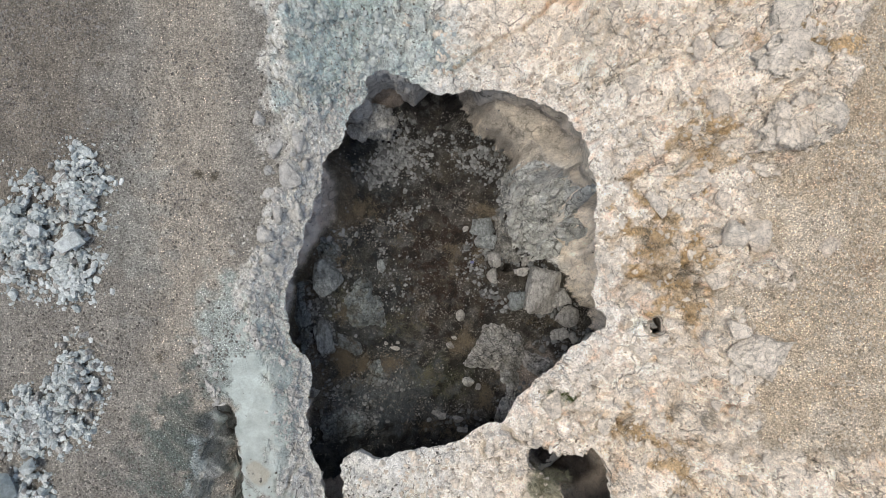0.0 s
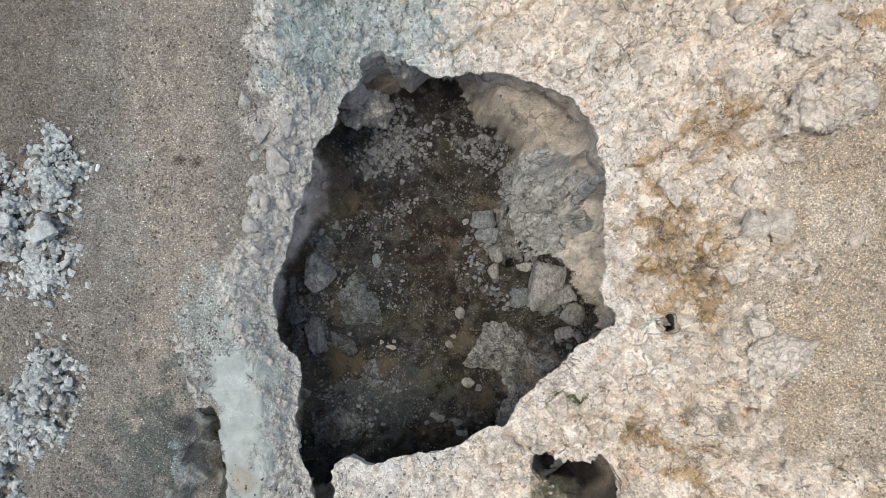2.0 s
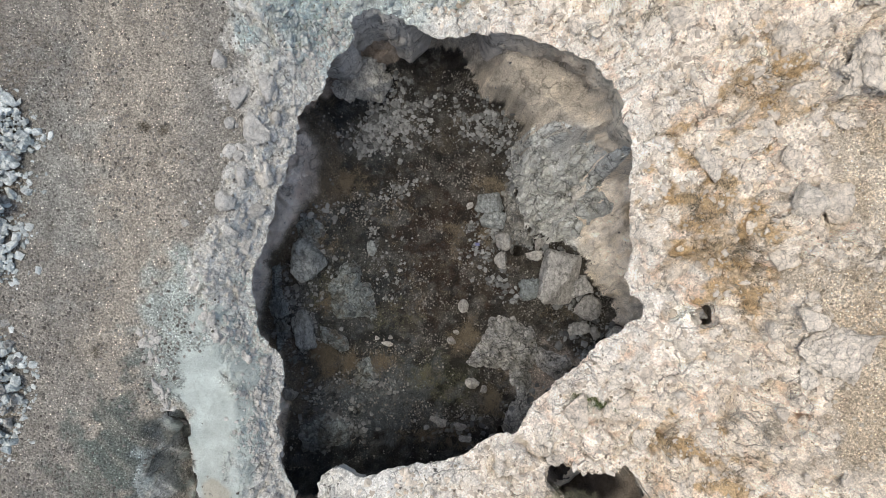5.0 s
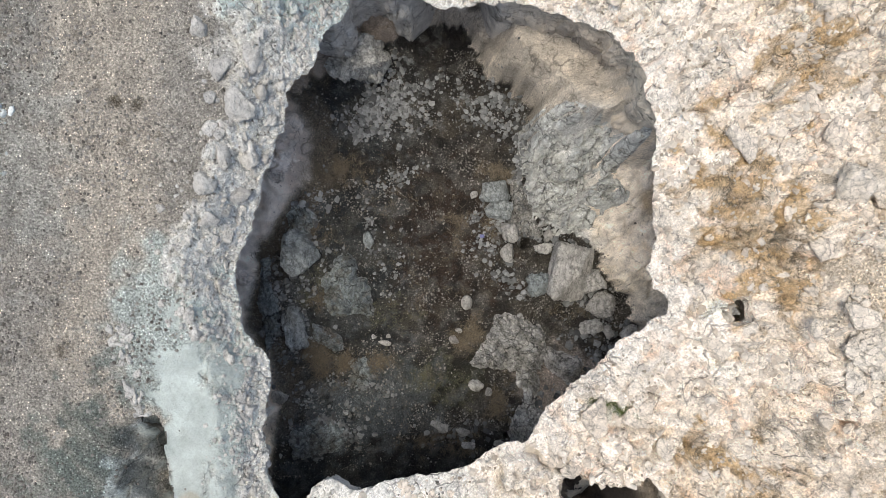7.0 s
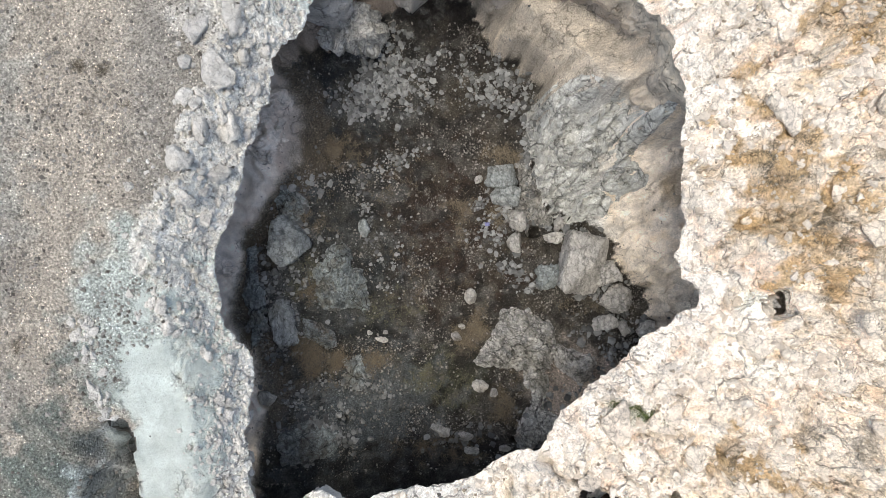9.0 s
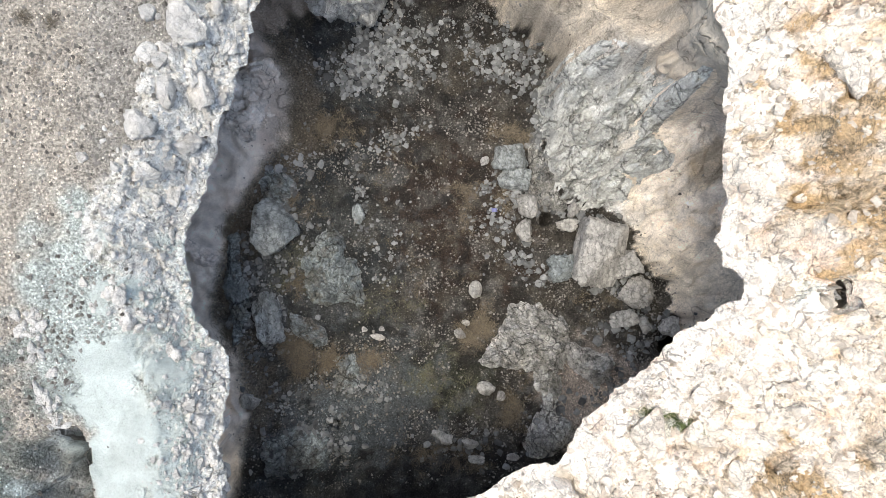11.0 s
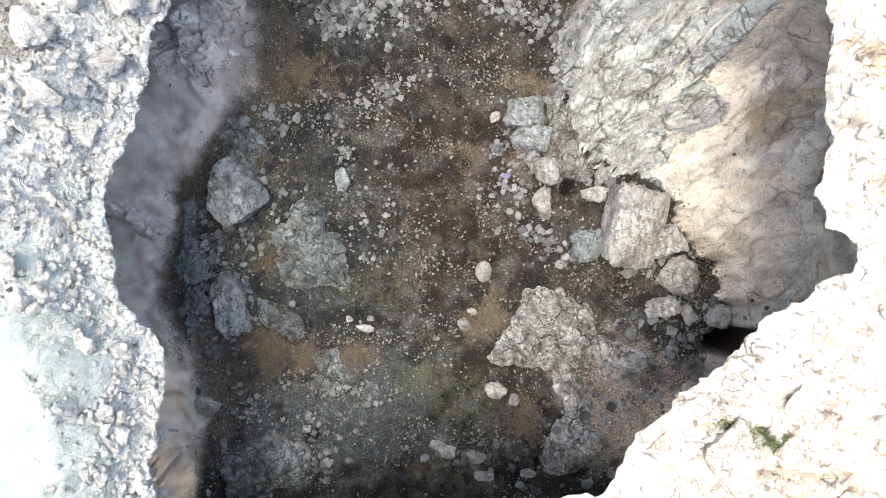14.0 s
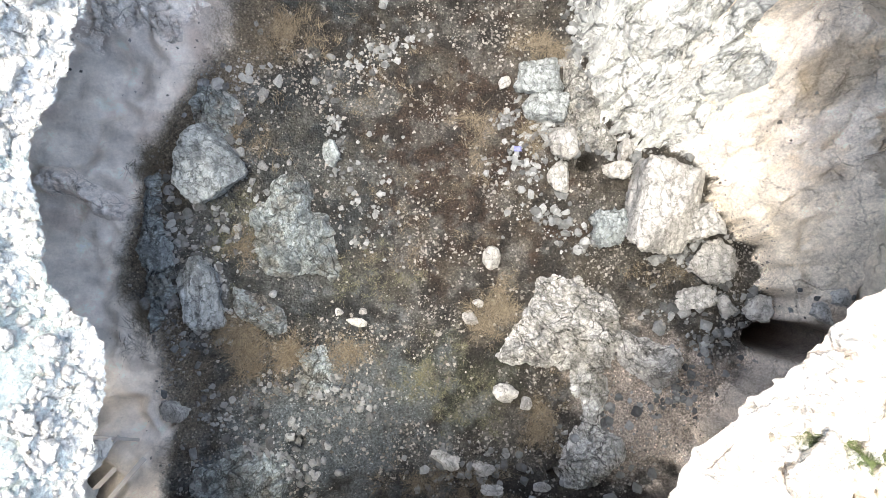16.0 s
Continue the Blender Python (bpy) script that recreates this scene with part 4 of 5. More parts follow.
PALE, GREY, BLUEISH, SOIL = (0.58, 0.58, 0.57), (0.46, 0.46, 0.44), (0.35, 0.395, 0.405), (0.17, 0.15, 0.125)
ledge("white fractured rock face at the foot of the pit wall", [(2.63, 2.95), (2.8, 1.85), (2.7, 1.3), (2.99, 0.7), (3.05, 0.2), (3.42, -0.5), (4.42, -0.6), (5.04, -0.48), (5.5, -0.6), (5.8, 0.19), (6.45, 0.55), (6.0, 1.32), (6.2, 2.3), (5.9, 2.95), (4.9, 3.1), (3.97, 3.7), (3.03, 3.55)],
      0.38, 700, (0.61, 0.625, 0.61), (0.50, 0.51, 0.495), 1.0, 55, 0.75, 0.35, 0.85,
      (([(4.6, 3.4), (4.7, 2.0), (4.85, 0.75), (4.3, 0.25), (3.5, -0.1)], 0.07, 0.35), ([(4.85, 0.72), (5.3, 0.58), (5.7, 0.6)], 0.08, 0.3), ([(3.5, 1.6), (3.9, 0.9), (4.4, 0.5)], 0.05, 0.15)), 0.14, "cliff", 0.18, CLIFF_MAT)
ledge("stepped grey rock beside a dark hole", [(2.35, 1.3), (2.75, 1.55), (3.0, 0.7), (3.2, 0.1), (3.55, -0.5), (3.5, -0.75), (3.2, -0.8), (2.75, -0.55), (2.4, -0.3), (2.5, 0.5)], 0.3, 710, GREY, (0.30, 0.29, 0.27), 0.45, 60, 0.6, 0.2)
ledge("large fractured grey outcrop mound on the pit floor", [(1.73, -3.86), (2.37, -3.69), (3.0, -3.76), (3.6, -4.18), (3.76, -4.7), (3.85, -5.2), (3.6, -5.75), (3.1, -5.95), (2.24, -5.83), (1.48, -5.83), (1.03, -5.7), (0.94, -5.26), (1.35, -4.68)],
      0.85, 720, PALE, (0.36, 0.355, 0.33), 0.5, -30, 0.55, 0.8, 0.95, (), 0.17)
ledge("fractured pale outcrop beside a mound", [(3.8, -4.95), (4.2, -5.05), (4.7, -5.2), (5.1, -5.4), (5.0, -6.05), (4.55, -6.3), (4.1, -6.05), (3.7, -5.75), (3.65, -5.3)], 0.7, 730, (0.68, 0.67, 0.65), (0.46, 0.44, 0.41), 0.42, 20, 0.6, 0.35, 1.0)
ledge("low pitted grey outcrop running down from a mound", [(2.7, -5.8), (3.4, -5.8), (3.5, -6.4), (3.4, -7.1), (3.9, -7.6), (3.65, -8.25), (3.0, -8.65), (2.37, -8.5), (2.43, -7.6), (2.8, -6.85), (2.62, -6.3)], 0.45, 740, (0.66, 0.66, 0.64), (0.44, 0.43, 0.39), 0.4, 70, 0.55, 0.4, 0.9)
ledge("low weathered blue-grey outcrop on the pit floor", [(-4.04, -1.52), (-3.48, -1.6), (-3.29, -2.16), (-2.92, -2.54), (-2.79, -3.41), (-2.98, -3.78), (-3.79, -3.65), (-4.29, -3.53), (-4.56, -3.03), (-4.47, -2.16)], 0.55, 750, BLUEISH, (0.20, 0.20, 0.18), 0.4, 80, 0.6, 0.3, 0.9, (), 0.18)
ledge("broken blue-grey rock heap beside a small vent", [(-5.7, -8.0), (-5.0, -7.55), (-4.3, -7.45), (-3.85, -7.9), (-3.8, -8.5), (-4.8, -8.9), (-5.6, -8.6)], 0.3, 760, BLUEISH, (0.17, 0.17, 0.16), 0.34, -25, 0.7, 0.3, 1.0, (), 0.18)
ledge("long blue-grey rock rib at the edge of the mud", [(-6.72, -1.65), (-6.3, -1.7), (-6.3, -2.6), (-6.1, -3.5), (-6.1, -4.4), (-6.45, -4.9), (-6.6, -4.0), (-6.85, -3.4), (-6.8, -2.5)], 0.28, 770, (0.36, 0.405, 0.415), (0.15, 0.15, 0.13), 0.33, 85, 0.55, 0.2, 1.0, (), 0.14)
ledge("broken grey rock bank beside a square boulder", [(-5.6, 0.3), (-5.1, 0.4), (-4.75, -0.1), (-4.9, -0.6), (-5.4, -0.7), (-5.8, -0.3)], 0.3, 780, BLUEISH, (0.19, 0.185, 0.17), 0.35, -30, 0.6, 0.25, 1.0)
ledge("pale blue rock showing through a soil bank", [(-3.8, -5.35), (-3.3, -5.3), (-2.9, -5.8), (-3.0, -6.3), (-3.6, -6.4), (-3.75, -5.9)], 0.2, 790, BLUEISH, (0.24, 0.235, 0.21), 0.3, 20, 0.7, 0.35, 0.8)
ledge("dark blue-grey ribs beside dry grass", [(-5.0, -3.9), (-4.5, -4.0), (-3.9, -4.5), (-3.85, -4.95), (-4.4, -4.8), (-4.9, -4.4)], 0.3, 800, (0.30, 0.335, 0.345), SOIL, 0.3, -40, 0.5, 0.2, 1.0)
ledge("dusty pinkish rock ledge above the mud", [(-7.6, 0.9), (-6.6, 1.2), (-5.8, 1.3), (-5.3, 2.0), (-5.2, 3.1), (-5.9, 3.6), (-6.8, 2.9), (-7.6, 1.9)], 0.45, 810, (0.84, 0.77, 0.70), (0.66, 0.57, 0.50), 0.9, 40, 0.6, 0.5, 0.4, (), 0.2, "rock_outcrop", 0.2, WALL_MAT)
ledge("pinkish clay ledge running into grey mud", [(-8.4, -1.55), (-7.9, -1.5), (-7.4, -1.9), (-6.95, -2.15), (-7.0, -2.5), (-7.4, -2.5), (-7.9, -2.1), (-8.4, -2.0)], 0.3, 820, (0.84, 0.76, 0.69), (0.66, 0.57, 0.50), 0.5, 30, 0.7, 0.15, 0.5, (), 0.08, "rock_outcrop", 0.2, WALL_MAT)
outcrop("big grey rock bulging from the pit wall", DUSTY_STONE, [(-3.4, 6.0, 1.1, 1.0, 1.5, 0), (-2.6, 5.7, 0.6, 0.6, 0.9, 20), (-3.9, 5.4, 0.7, 0.6, 0.8, -20)], 560)
floor_rock(-5.41, -1.31, 0.62, 0.70, 0.62, 35, 101, BLUE_STONE, "large square blue-grey boulder tilted on dark soil", joints=0.04, tilt=14, boxy=9.0, rough=0.08)
floor_rock(-6.46, -3.11, 0.38, 0.58, 0.35, -8, 103, BLUE_STONE, "long blue-white rock in the scree")
floor_rock(-5.42, -4.06, 0.40, 0.70, 0.42, 15, 104, BLUE_STONE, "upright blue-grey slab beside dry grass", boxy=5.0, rough=0.1)
floor_rock(0.75, -3.33, 0.23, 0.37, 0.28, 5, 106, PALE_STONE, "pale upright stone standing alone on soil", joints=0.0)
floor_rock(4.53, -2.17, 0.72, 1.12, 0.75, -14, 107, PALE_STONE, "large pale slab fallen from the wall", "rock_slab", 4, 0.3, 0.04, "rock slab", tilt=-8, rough=0.07, boxy=9.0)
floor_rock(5.35, -2.42, 0.40, 0.48, 0.55, 30, 108, PALE_STONE, "pale blocky boulder leaning on a fallen slab", boxy=5.0, rough=0.1)
floor_rock(5.75, -3.23, 0.54, 0.58, 0.55, 50, 109, PALE_STONE, "rounded pale boulder at the foot of the wall")
floor_rock(3.36, -2.62, 0.56, 0.50, 0.42, 10, 110, BLUE_STONE, "blue-white boulder half sunk in brown soil")
floor_rock(5.42, -4.12, 0.50, 0.28, 0.30, 20, 111, PALE_STONE, "flat pale rock among rubble")
floor_rock(6.07, -4.37, 0.26, 0.33, 0.32, 0, 112, PALE_STONE, "small pale boulder among rubble")
floor_rock(0.25, -4.65, 0.21, 0.19, 0.17, 0, 113, PALE_STONE, "white stone on dark soil", "stone", 3, joints=0, category="stone")
floor_rock(0.43, -4.30, 0.13, 0.15, 0.12, 20, 114, PALE_STONE, "small white stone on dark soil", "stone", 3, joints=0, category="stone")
floor_rock(1.07, -6.41, 0.30, 0.22, 0.22, -15, 115, PALE_STONE, "pale stone over a dark hollow in the soil", "stone", 4, 0.2, joints=0, category="stone")
floor_rock(1.52, -6.65, 0.20, 0.16, 0.16, 40, 116, PALE_STONE, "pale stone beside a dark hollow", "stone", 3, 0.2, joints=0, category="stone")
floor_rock(-2.35, -4.78, 0.26, 0.12, 0.12, 5, 117, PALE_STONE, "long white stone on grey-green soil", "stone", 3, joints=0, category="stone")
floor_rock(-2.77, -4.53, 0.10, 0.09, 0.08, 5, 118, PALE_STONE, "small white stone on grey-green soil", "stone", 3, joints=0, category="stone")
floor_rock(-2.25, -4.54, 0.11, 0.09, 0.09, 5, 119, PALE_STONE, "small white stone on grey-green soil", "stone", 3, joints=0, category="stone")
floor_rock(1.85, 0.95, 0.56, 0.40, 0.45, 5, 120, BLUE_STONE, "cracked blue-grey block beside the white rock face", boxy=5.0, rough=0.1)
floor_rock(1.95, 0.28, 0.50, 0.36, 0.42, -12, 121, BLUE_STONE, "blue-grey block split from its neighbour", boxy=5.0, rough=0.1)
floor_rock(2.34, -0.62, 0.33, 0.37, 0.40, 0, 122, PALE_STONE, "square pale boulder beside a dark hole", boxy=5.0, rough=0.1)
floor_rock(2.25, -1.38, 0.30, 0.40, 0.32, -10, 123, PALE_STONE, "pale boulder at the edge of the scree")
floor_rock(2.78, -0.92, 0.13, 0.40, 0.40, -8, 124, PALE_STONE, "thin upright slab beside a dark hole", boxy=5.0, rough=0.1)
floor_rock(3.54, -1.18, 0.47, 0.24, 0.32, 8, 125, PALE_STONE, "rounded pale boulder below the white rock face")
floor_rock(3.80, -0.72, 0.27, 0.30, 0.30, 8, 126, PALE_STONE, "small pale boulder below the white rock face")
floor_rock(1.03, 0.84, 0.16, 0.15, 0.14, 8, 127, PALE_STONE, "square white stone on scree", "stone", 3, joints=0, category="stone")
floor_rock(-0.27, -7.97, 0.42, 0.24, 0.25, -10, 128, PALE_STONE, "pale flat rock on a soil bank", joints=0.03)
floor_rock(0.52, -8.13, 0.34, 0.20, 0.22, -12, 129, PALE_STONE, "pale flat rock on a soil bank", joints=0.03)
floor_rock(1.94, -8.58, 0.24, 0.14, 0.15, -8, 130, PALE_STONE, "white stone in a grey gully", "stone", 3, joints=0, category="stone")
floor_rock(0.79, -8.66, 0.27, 0.16, 0.16, 0, 131, PALE_STONE, "white stone in a grey gully", "stone", 3, joints=0, category="stone")
floor_rock(-6.10, -6.50, 0.36, 0.32, 0.30, 20, 132, DUSTY_STONE, "grey rock beside a small steaming vent")
floor_rock(-3.0, -0.85, 0.22, 0.34, 0.18, 12, 137, BLUE_STONE, "small blue-grey rock cluster on brown soil", joints=0.12)
floor_rock(6.83, -4.35, 0.40, 0.34, 0.36, 0, 139, PALE_STONE, "pale rubble block at the mouth of a cave")
floor_rock(7.61, -4.34, 0.24, 0.27, 0.26, 0, 140, PALE_STONE, "pale rubble block at the mouth of a cave")
floor_rock(7.94, -4.05, 0.22, 0.22, 0.22, 0, 141, PALE_STONE, "pale rubble block at the mouth of a cave")

# ---------------------------------------------------------------- scree and gravel in the pit
rng = np.random.RandomState(7)


def floor_points(n, x0, x1, y0, y1, keep):
    x, y = rng.uniform(x0, x1, n), rng.uniform(y0, y1, n)
    k = keep(x, y) > rng.uniform(0, 1, n)
    x, y = x[k], y[k]
    return x, y, floor_at(x, y)


def stone_size(n, lo, hi, power=3.0):
    return lo + (hi - lo) * rng.uniform(0, 1, n) ** power


x, y, z = floor_points(105000, -8.5, 7.5, -9.5, 6.5, lambda x, y: (0.12 + 0.88 * S(fbm(x * 0.7, y * 0.7, 83, 5), 0.0, 0.6)) * (1 - 0.97 * S(cavern_dist(x, y), 0.0, 0.3)) * (1 - 0.97 * mud_bank(x, y)))
scatter("floor_gravel", np.stack([x, y, z], 1), stone_size(len(x), 0.012, 0.07, 5), SCREE, "small pale and brown stones strewn over dark soil", 11, 0)
px, py, ps = [], [], []
for n, cx, cy, rx, ry, tn, lo, hi in ((2300, -2.0, 4.5, 1.5, 1.2, 25, 0.03, 0.15), (700, -2.9, 3.7, 1.1, 0.7, 40, 0.03, 0.15), (500, 0.9, 4.6, 1.0, 1.2, 0, 0.03, 0.12), (260, 1.7, 3.9, 0.9, 0.5, -40, 0.05, 0.14),
                                      (420, 1.4, -0.6, 0.7, 1.3, 0, 0.03, 0.12), (200, -1.9, 1.5, 1.2, 0.4, 25, 0.04, 0.14), (160, -2.9, -0.6, 0.25, 1.2, 10, 0.04, 0.14), (300, -5.1, -0.2, 0.7, 1.4, -15, 0.04, 0.16),
                                      (260, -6.2, -3.6, 0.4, 1.8, 0, 0.04, 0.14), (260, -2.6, -6.4, 1.5, 0.5, -8, 0.03, 0.12), (1100, -4.4, -7.9, 1.1, 0.7, 10, 0.03, 0.15), (650, -5.5, -3.8, 0.9, 1.7, 0, 0.025, 0.13), (350, -4.6, -6.4, 1.5, 0.6, 22, 0.02, 0.09), (300, -2.0, -2.2, 1.0, 1.6, 0, 0.02, 0.09), (160, 2.4, -2.4, 0.9, 0.5, -40, 0.05, 0.16), (380, 2.75, 1.9, 0.3, 1.6, 0, 0.03, 0.2), (260, 2.9, -0.5, 0.9, 0.3, -25, 0.03, 0.18), (200, 2.4, 4.3, 0.9, 0.4, -45, 0.03, 0.16), (260, 4.6, -1.2, 1.0, 0.4, -30, 0.03, 0.16),
                                      (200, 5.9, -4.3, 1.6, 0.5, 5, 0.05, 0.2), (160, 5.0, -3.2, 0.9, 0.6, 20, 0.04, 0.16), (160, 3.3, -7.7, 1.0, 1.0, 0, 0.05, 0.2), (220, 5.0, -6.3, 0.9, 0.6, 40, 0.03, 0.12), (160, 5.6, -5.2, 0.7, 0.5, 0, 0.03, 0.14), (220, 0.4, -8.3, 1.6, 0.6, -5, 0.04, 0.16), (200, -4.2, -2.4, 1.2, 1.4, 0, 0.03, 0.12)):
    a, b = in_patch(rng, n, cx, cy, rx, ry, tn)
    px.append(a), py.append(b), ps.append(stone_size(n, 0.5 * lo, 0.85 * hi, 4.0))
px, py, ps = np.concatenate(px), np.concatenate(py), np.concatenate(ps)
k = mud_bank(px, py) < rng.uniform(0.2, 1.0, len(px))
px, py, ps = px[k], py[k], ps[k]
heap = np.stack([px, py, floor_at(px, py) + 0.25 * ps], 1)
scatter("scree", heap[ps > 0.06], ps[ps > 0.06], GREY_SCREE, "patches of pale angular scree on the pit floor", 12, 2, "scree")
scatter("fine_scree", heap[ps <= 0.06], ps[ps <= 0.06], GREY_SCREE, "fine pale scree between the larger stones", 18, 1, "scree")

# ---------------------------------------------------------------- gravel on the ground outside
n = 150000
x, y = rng.uniform(-16.4, 16.4, n), rng.uniform(-9.6, 9.4, n)
rk = masks(x, y, np.clip(rim_dist(x, y), 0, 3))
dens = (1 - 0.6 * rk) * (0.2 + 0.8 * S(fbm(x * 0.4, y * 0.4, 84, 3), -0.3, 0.4)) * (0.45 + 0.55 * (S(np.abs(x + 0.0), 10, 12)))
ok = (dens * (1 - 0.92 * blob(x, y, -6.9, -6.4, 1.5, 4.0, -4, 0.2)) > rng.uniform(0, 1, n)) & (rim_dist(x, y) > 0.15)
x, y = x[ok], y[ok]
sz = stone_size(len(x), 0.016, 0.085, 2.2)
rt = x > 0
scatter("tan_gravel", np.stack([x, y, ground_at(x, y)], 1)[rt], sz[rt], TAN_SCREE, "scattered cream and tan gravel on rocky ground", 13, 0)
scatter("grey_gravel", np.stack([x, y, ground_at(x, y)], 1)[~rt], sz[~rt], SCREE, "scattered grey gravel on a bare dirt surface", 14, 0)

# ---------------------------------------------------------------- broken fragments on the rocky ground
WHITE_CHIPS = stone_material("white_limestone_chips", (0.54, 0.53, 0.51), (0.72, 0.71, 0.68), island=True, cracks=0.0)
CREAM_CHIPS = stone_material("cream_limestone_chips", (0.60, 0.51, 0.42), (0.92, 0.84, 0.74), island=True, cracks=0.0)
BLUE_CHIPS = stone_material("blue_grey_limestone_chips", (0.32, 0.365, 0.37), (0.68, 0.73, 0.72), island=True, cracks=0.0)
n = 80000
x, y = rng.uniform(-8.6, 14.0, n), rng.uniform(-9.4, 9.2, n)
dd = rim_dist(x, y)
keep = (masks(x, y, np.clip(dd, 0, 3)) * (0.2 + 0.8 * S(fbm(x * 0.6, y * 0.6, 85, 4), -0.4, 0.5)) > rng.uniform(0, 1, n)) & (dd > 0.05)
x, y, dd = x[keep], y[keep], dd[keep]
lip = blob(x, y, -6.8, -6.3, 1.4, 3.8, -3, 0.15) * S(dd, 0.35, 0.8)
west, blue = (x < -3.2) & (lip < 0.35), gully(x, y) > 0.45
near_rim = dd < 1.6
sz = stone_size(len(x), 0.025, 0.16, 3.0)
for sel, mat, name, label, sd in ((west & near_rim & ~blue, WHITE_CHIPS, "white_chips", "white angular chips crumbling off the pit rim", 15), (blue, BLUE_CHIPS, "blue_chips", "blue-grey chips in the gully above the pit", 16),
                                  (~west & ~blue & (x > -3.2) & (rng.uniform(0, 1, len(x)) < 0.33 - 0.2 * np.maximum(blob(x, y, 7.3, 0.2, 1.2, 1.8), blob(x, y, 8.3, -1.6, 1.1, 1.6))), CREAM_CHIPS, "cream_chips", "cream chips of weathered limestone on bedrock", 17)):
    scatter(name, np.stack([x, y, ground_at(x, y) - 0.2 * sz], 1)[sel], (sz * (0.55 if mat is WHITE_CHIPS else 1.0))[sel], mat, label, sd, 1, "rock chips")

k = rng.randint(0, len(rim_curve), 12000)
rx0, ry0 = rim_curve[k, 0], rim_curve[k, 1]
k = (rx0 < -2.6) & (ry0 > -9.4)
rx0, ry0 = rx0[k] - np.abs(rng.normal(0, 0.75, k.sum())) * np.where(ry0[k] < -3.5, 0.6, 1.0), ry0[k] + rng.normal(0, 0.15, k.sum())
k = rim_dist(rx0, ry0) > 0.04
rx0, ry0 = rx0[k][:1900], ry0[k][:1900]
sz = stone_size(len(rx0), 0.02, 0.085, 2.5)
crumbs = scatter("rim_crumbs", np.stack([rx0, ry0, ground_at(rx0, ry0)], 1), sz, WHITE_CHIPS, "small rounded white lumps crusting the pit rim", 19, 2, "rock chips")
crumbs.data.polygons.foreach_set("use_smooth", np.ones(len(crumbs.data.polygons), bool))

# ---------------------------------------------------------------- rubble piles beside the track
RUBBLE_STONE = stone_material("blue_white_rubble", (0.50, 0.565, 0.575), (0.82, 0.86, 0.86), cracks=0.2)
STONES = []
for k in range(8):
    v, f = hull_stone(300 + k, 15)
    me = mesh_from("stone", v, f, smooth=False)
    me.materials.append(PALE_STONE if k % 4 == 0 else RUBBLE_STONE)
    STONES.append(me)


def rubble_pile(seed, patches, label, big):
    r = np.random.RandomState(seed)
    root = tagged(new("rubble_pile"), label, "rubble pile", "rubble piles beside the track")
    cx, cy = patches[0][0], patches[0][1]
    base = float(ground_at(np.array([cx]), np.array([cy]))[0])
    root.location = (cx, cy, base)
    count = 0
    X, Y, Z, R = [], [], [], []
    for px_, py_, rx, ry, tn, height, many in patches:
        many = int(3.0 * many)
        a, b = in_patch(r, many, px_, py_, rx, ry, tn)
        a, b = px_ + (a - px_) * 0.85, py_ + (b - py_) * 0.85
        q = np.clip(np.hypot((a - px_) / rx, (b - py_) / ry), 0, 1)
        X.append(a), Y.append(b), Z.append(ground_at(a, b) + height * (1 - q ** 2) * r.uniform(0.3, 1, many)), R.append(0.03 + 0.13 * r.uniform(0, 1, many) ** 3.2)
    X, Y, Z, R = map(np.concatenate, (X, Y, Z, R))
    for bx, by, bs in big:
        X, Y, Z, R = np.append(X, bx), np.append(Y, by), np.append(Z, 0.35 + base), np.append(R, bs)
    order = np.argsort(-R)
    for k in order[:220]:
        ob = new("stone", STONES[r.randint(8)])
        ob.parent = root
        ob.matrix_basis = pose(X[k] - cx, Y[k] - cy, Z[k] - base + 0.4 * R[k], *r.uniform(0, 360, 3)) @ Matrix.Diagonal((R[k] * r.uniform(0.9, 1.4), R[k] * r.uniform(0.7, 1.1), R[k] * r.uniform(0.6, 0.9), 1))
    rest = order[220:]
    fill = scatter("rubble", np.stack([X - cx, Y - cy, Z - base], 1)[rest], R[rest], WHITE_SCREE, "", seed, 1)
    fill.parent = root
    del fill["category"]


rubble_pile(21, [(-12.95, 2.1, 0.95, 1.65, 0, 0.5, 520), (-14.95, 0.5, 1.2, 2.0, 0, 0.6, 900), (-13.3, -0.9, 1.0, 1.2, 0, 0.3, 350)], "heap of pale broken stones dumped beside a dirt track", [(-13.08, 0.14, 0.4), (-13.15, 0.55, 0.3), (-14.32, 0.65, 0.28), (-15.3, 1.1, 0.3)])
rubble_pile(22, [(-13.2, -5.0, 0.95, 1.8, -6, 0.5, 560), (-14.6, -6.1, 1.6, 1.25, 0, 0.55, 820), (-14.8, -8.6, 0.7, 1.0, 0, 0.4, 160)], "low heap of blue-grey broken stones on bare ground", [(-14.5, -6.2, 0.32), (-13.0, -5.3, 0.28), (-14.6, -7.6, 0.3), (-15.6, -8.3, 0.5)])

# ---------------------------------------------------------------- loose rocks along the rim
RIM_ROCKS = []
for k in range(10):
    v, f = rock_shape(400 + k, 4 if k < 2 else 3, 13, 0.2, 0.05)
    me = mesh_from("rim_rock", v, f, smooth=True)
    RIM_ROCKS.append(me)
WHITE_RIM = stone_material("white_crusted_rock", (0.60, 0.585, 0.56), (0.76, 0.74, 0.70), cracks=0.3)
for me in RIM_ROCKS:
    me.materials.append(WHITE_RIM)


def rim_rock(x, y, a, b, h, turn, k, label):
    z = float(ground_at(np.array([x]), np.array([y]))[0])
    ob = tagged(new("rim_rock", RIM_ROCKS[k % 10]), label, "rock", "loose rocks along the rim")
    ob.matrix_world = pose(x, y, z + 0.15 * h, rng.uniform(-20, 20), rng.uniform(-20, 20), turn) @ Matrix.Diagonal((a, b, h, 1))


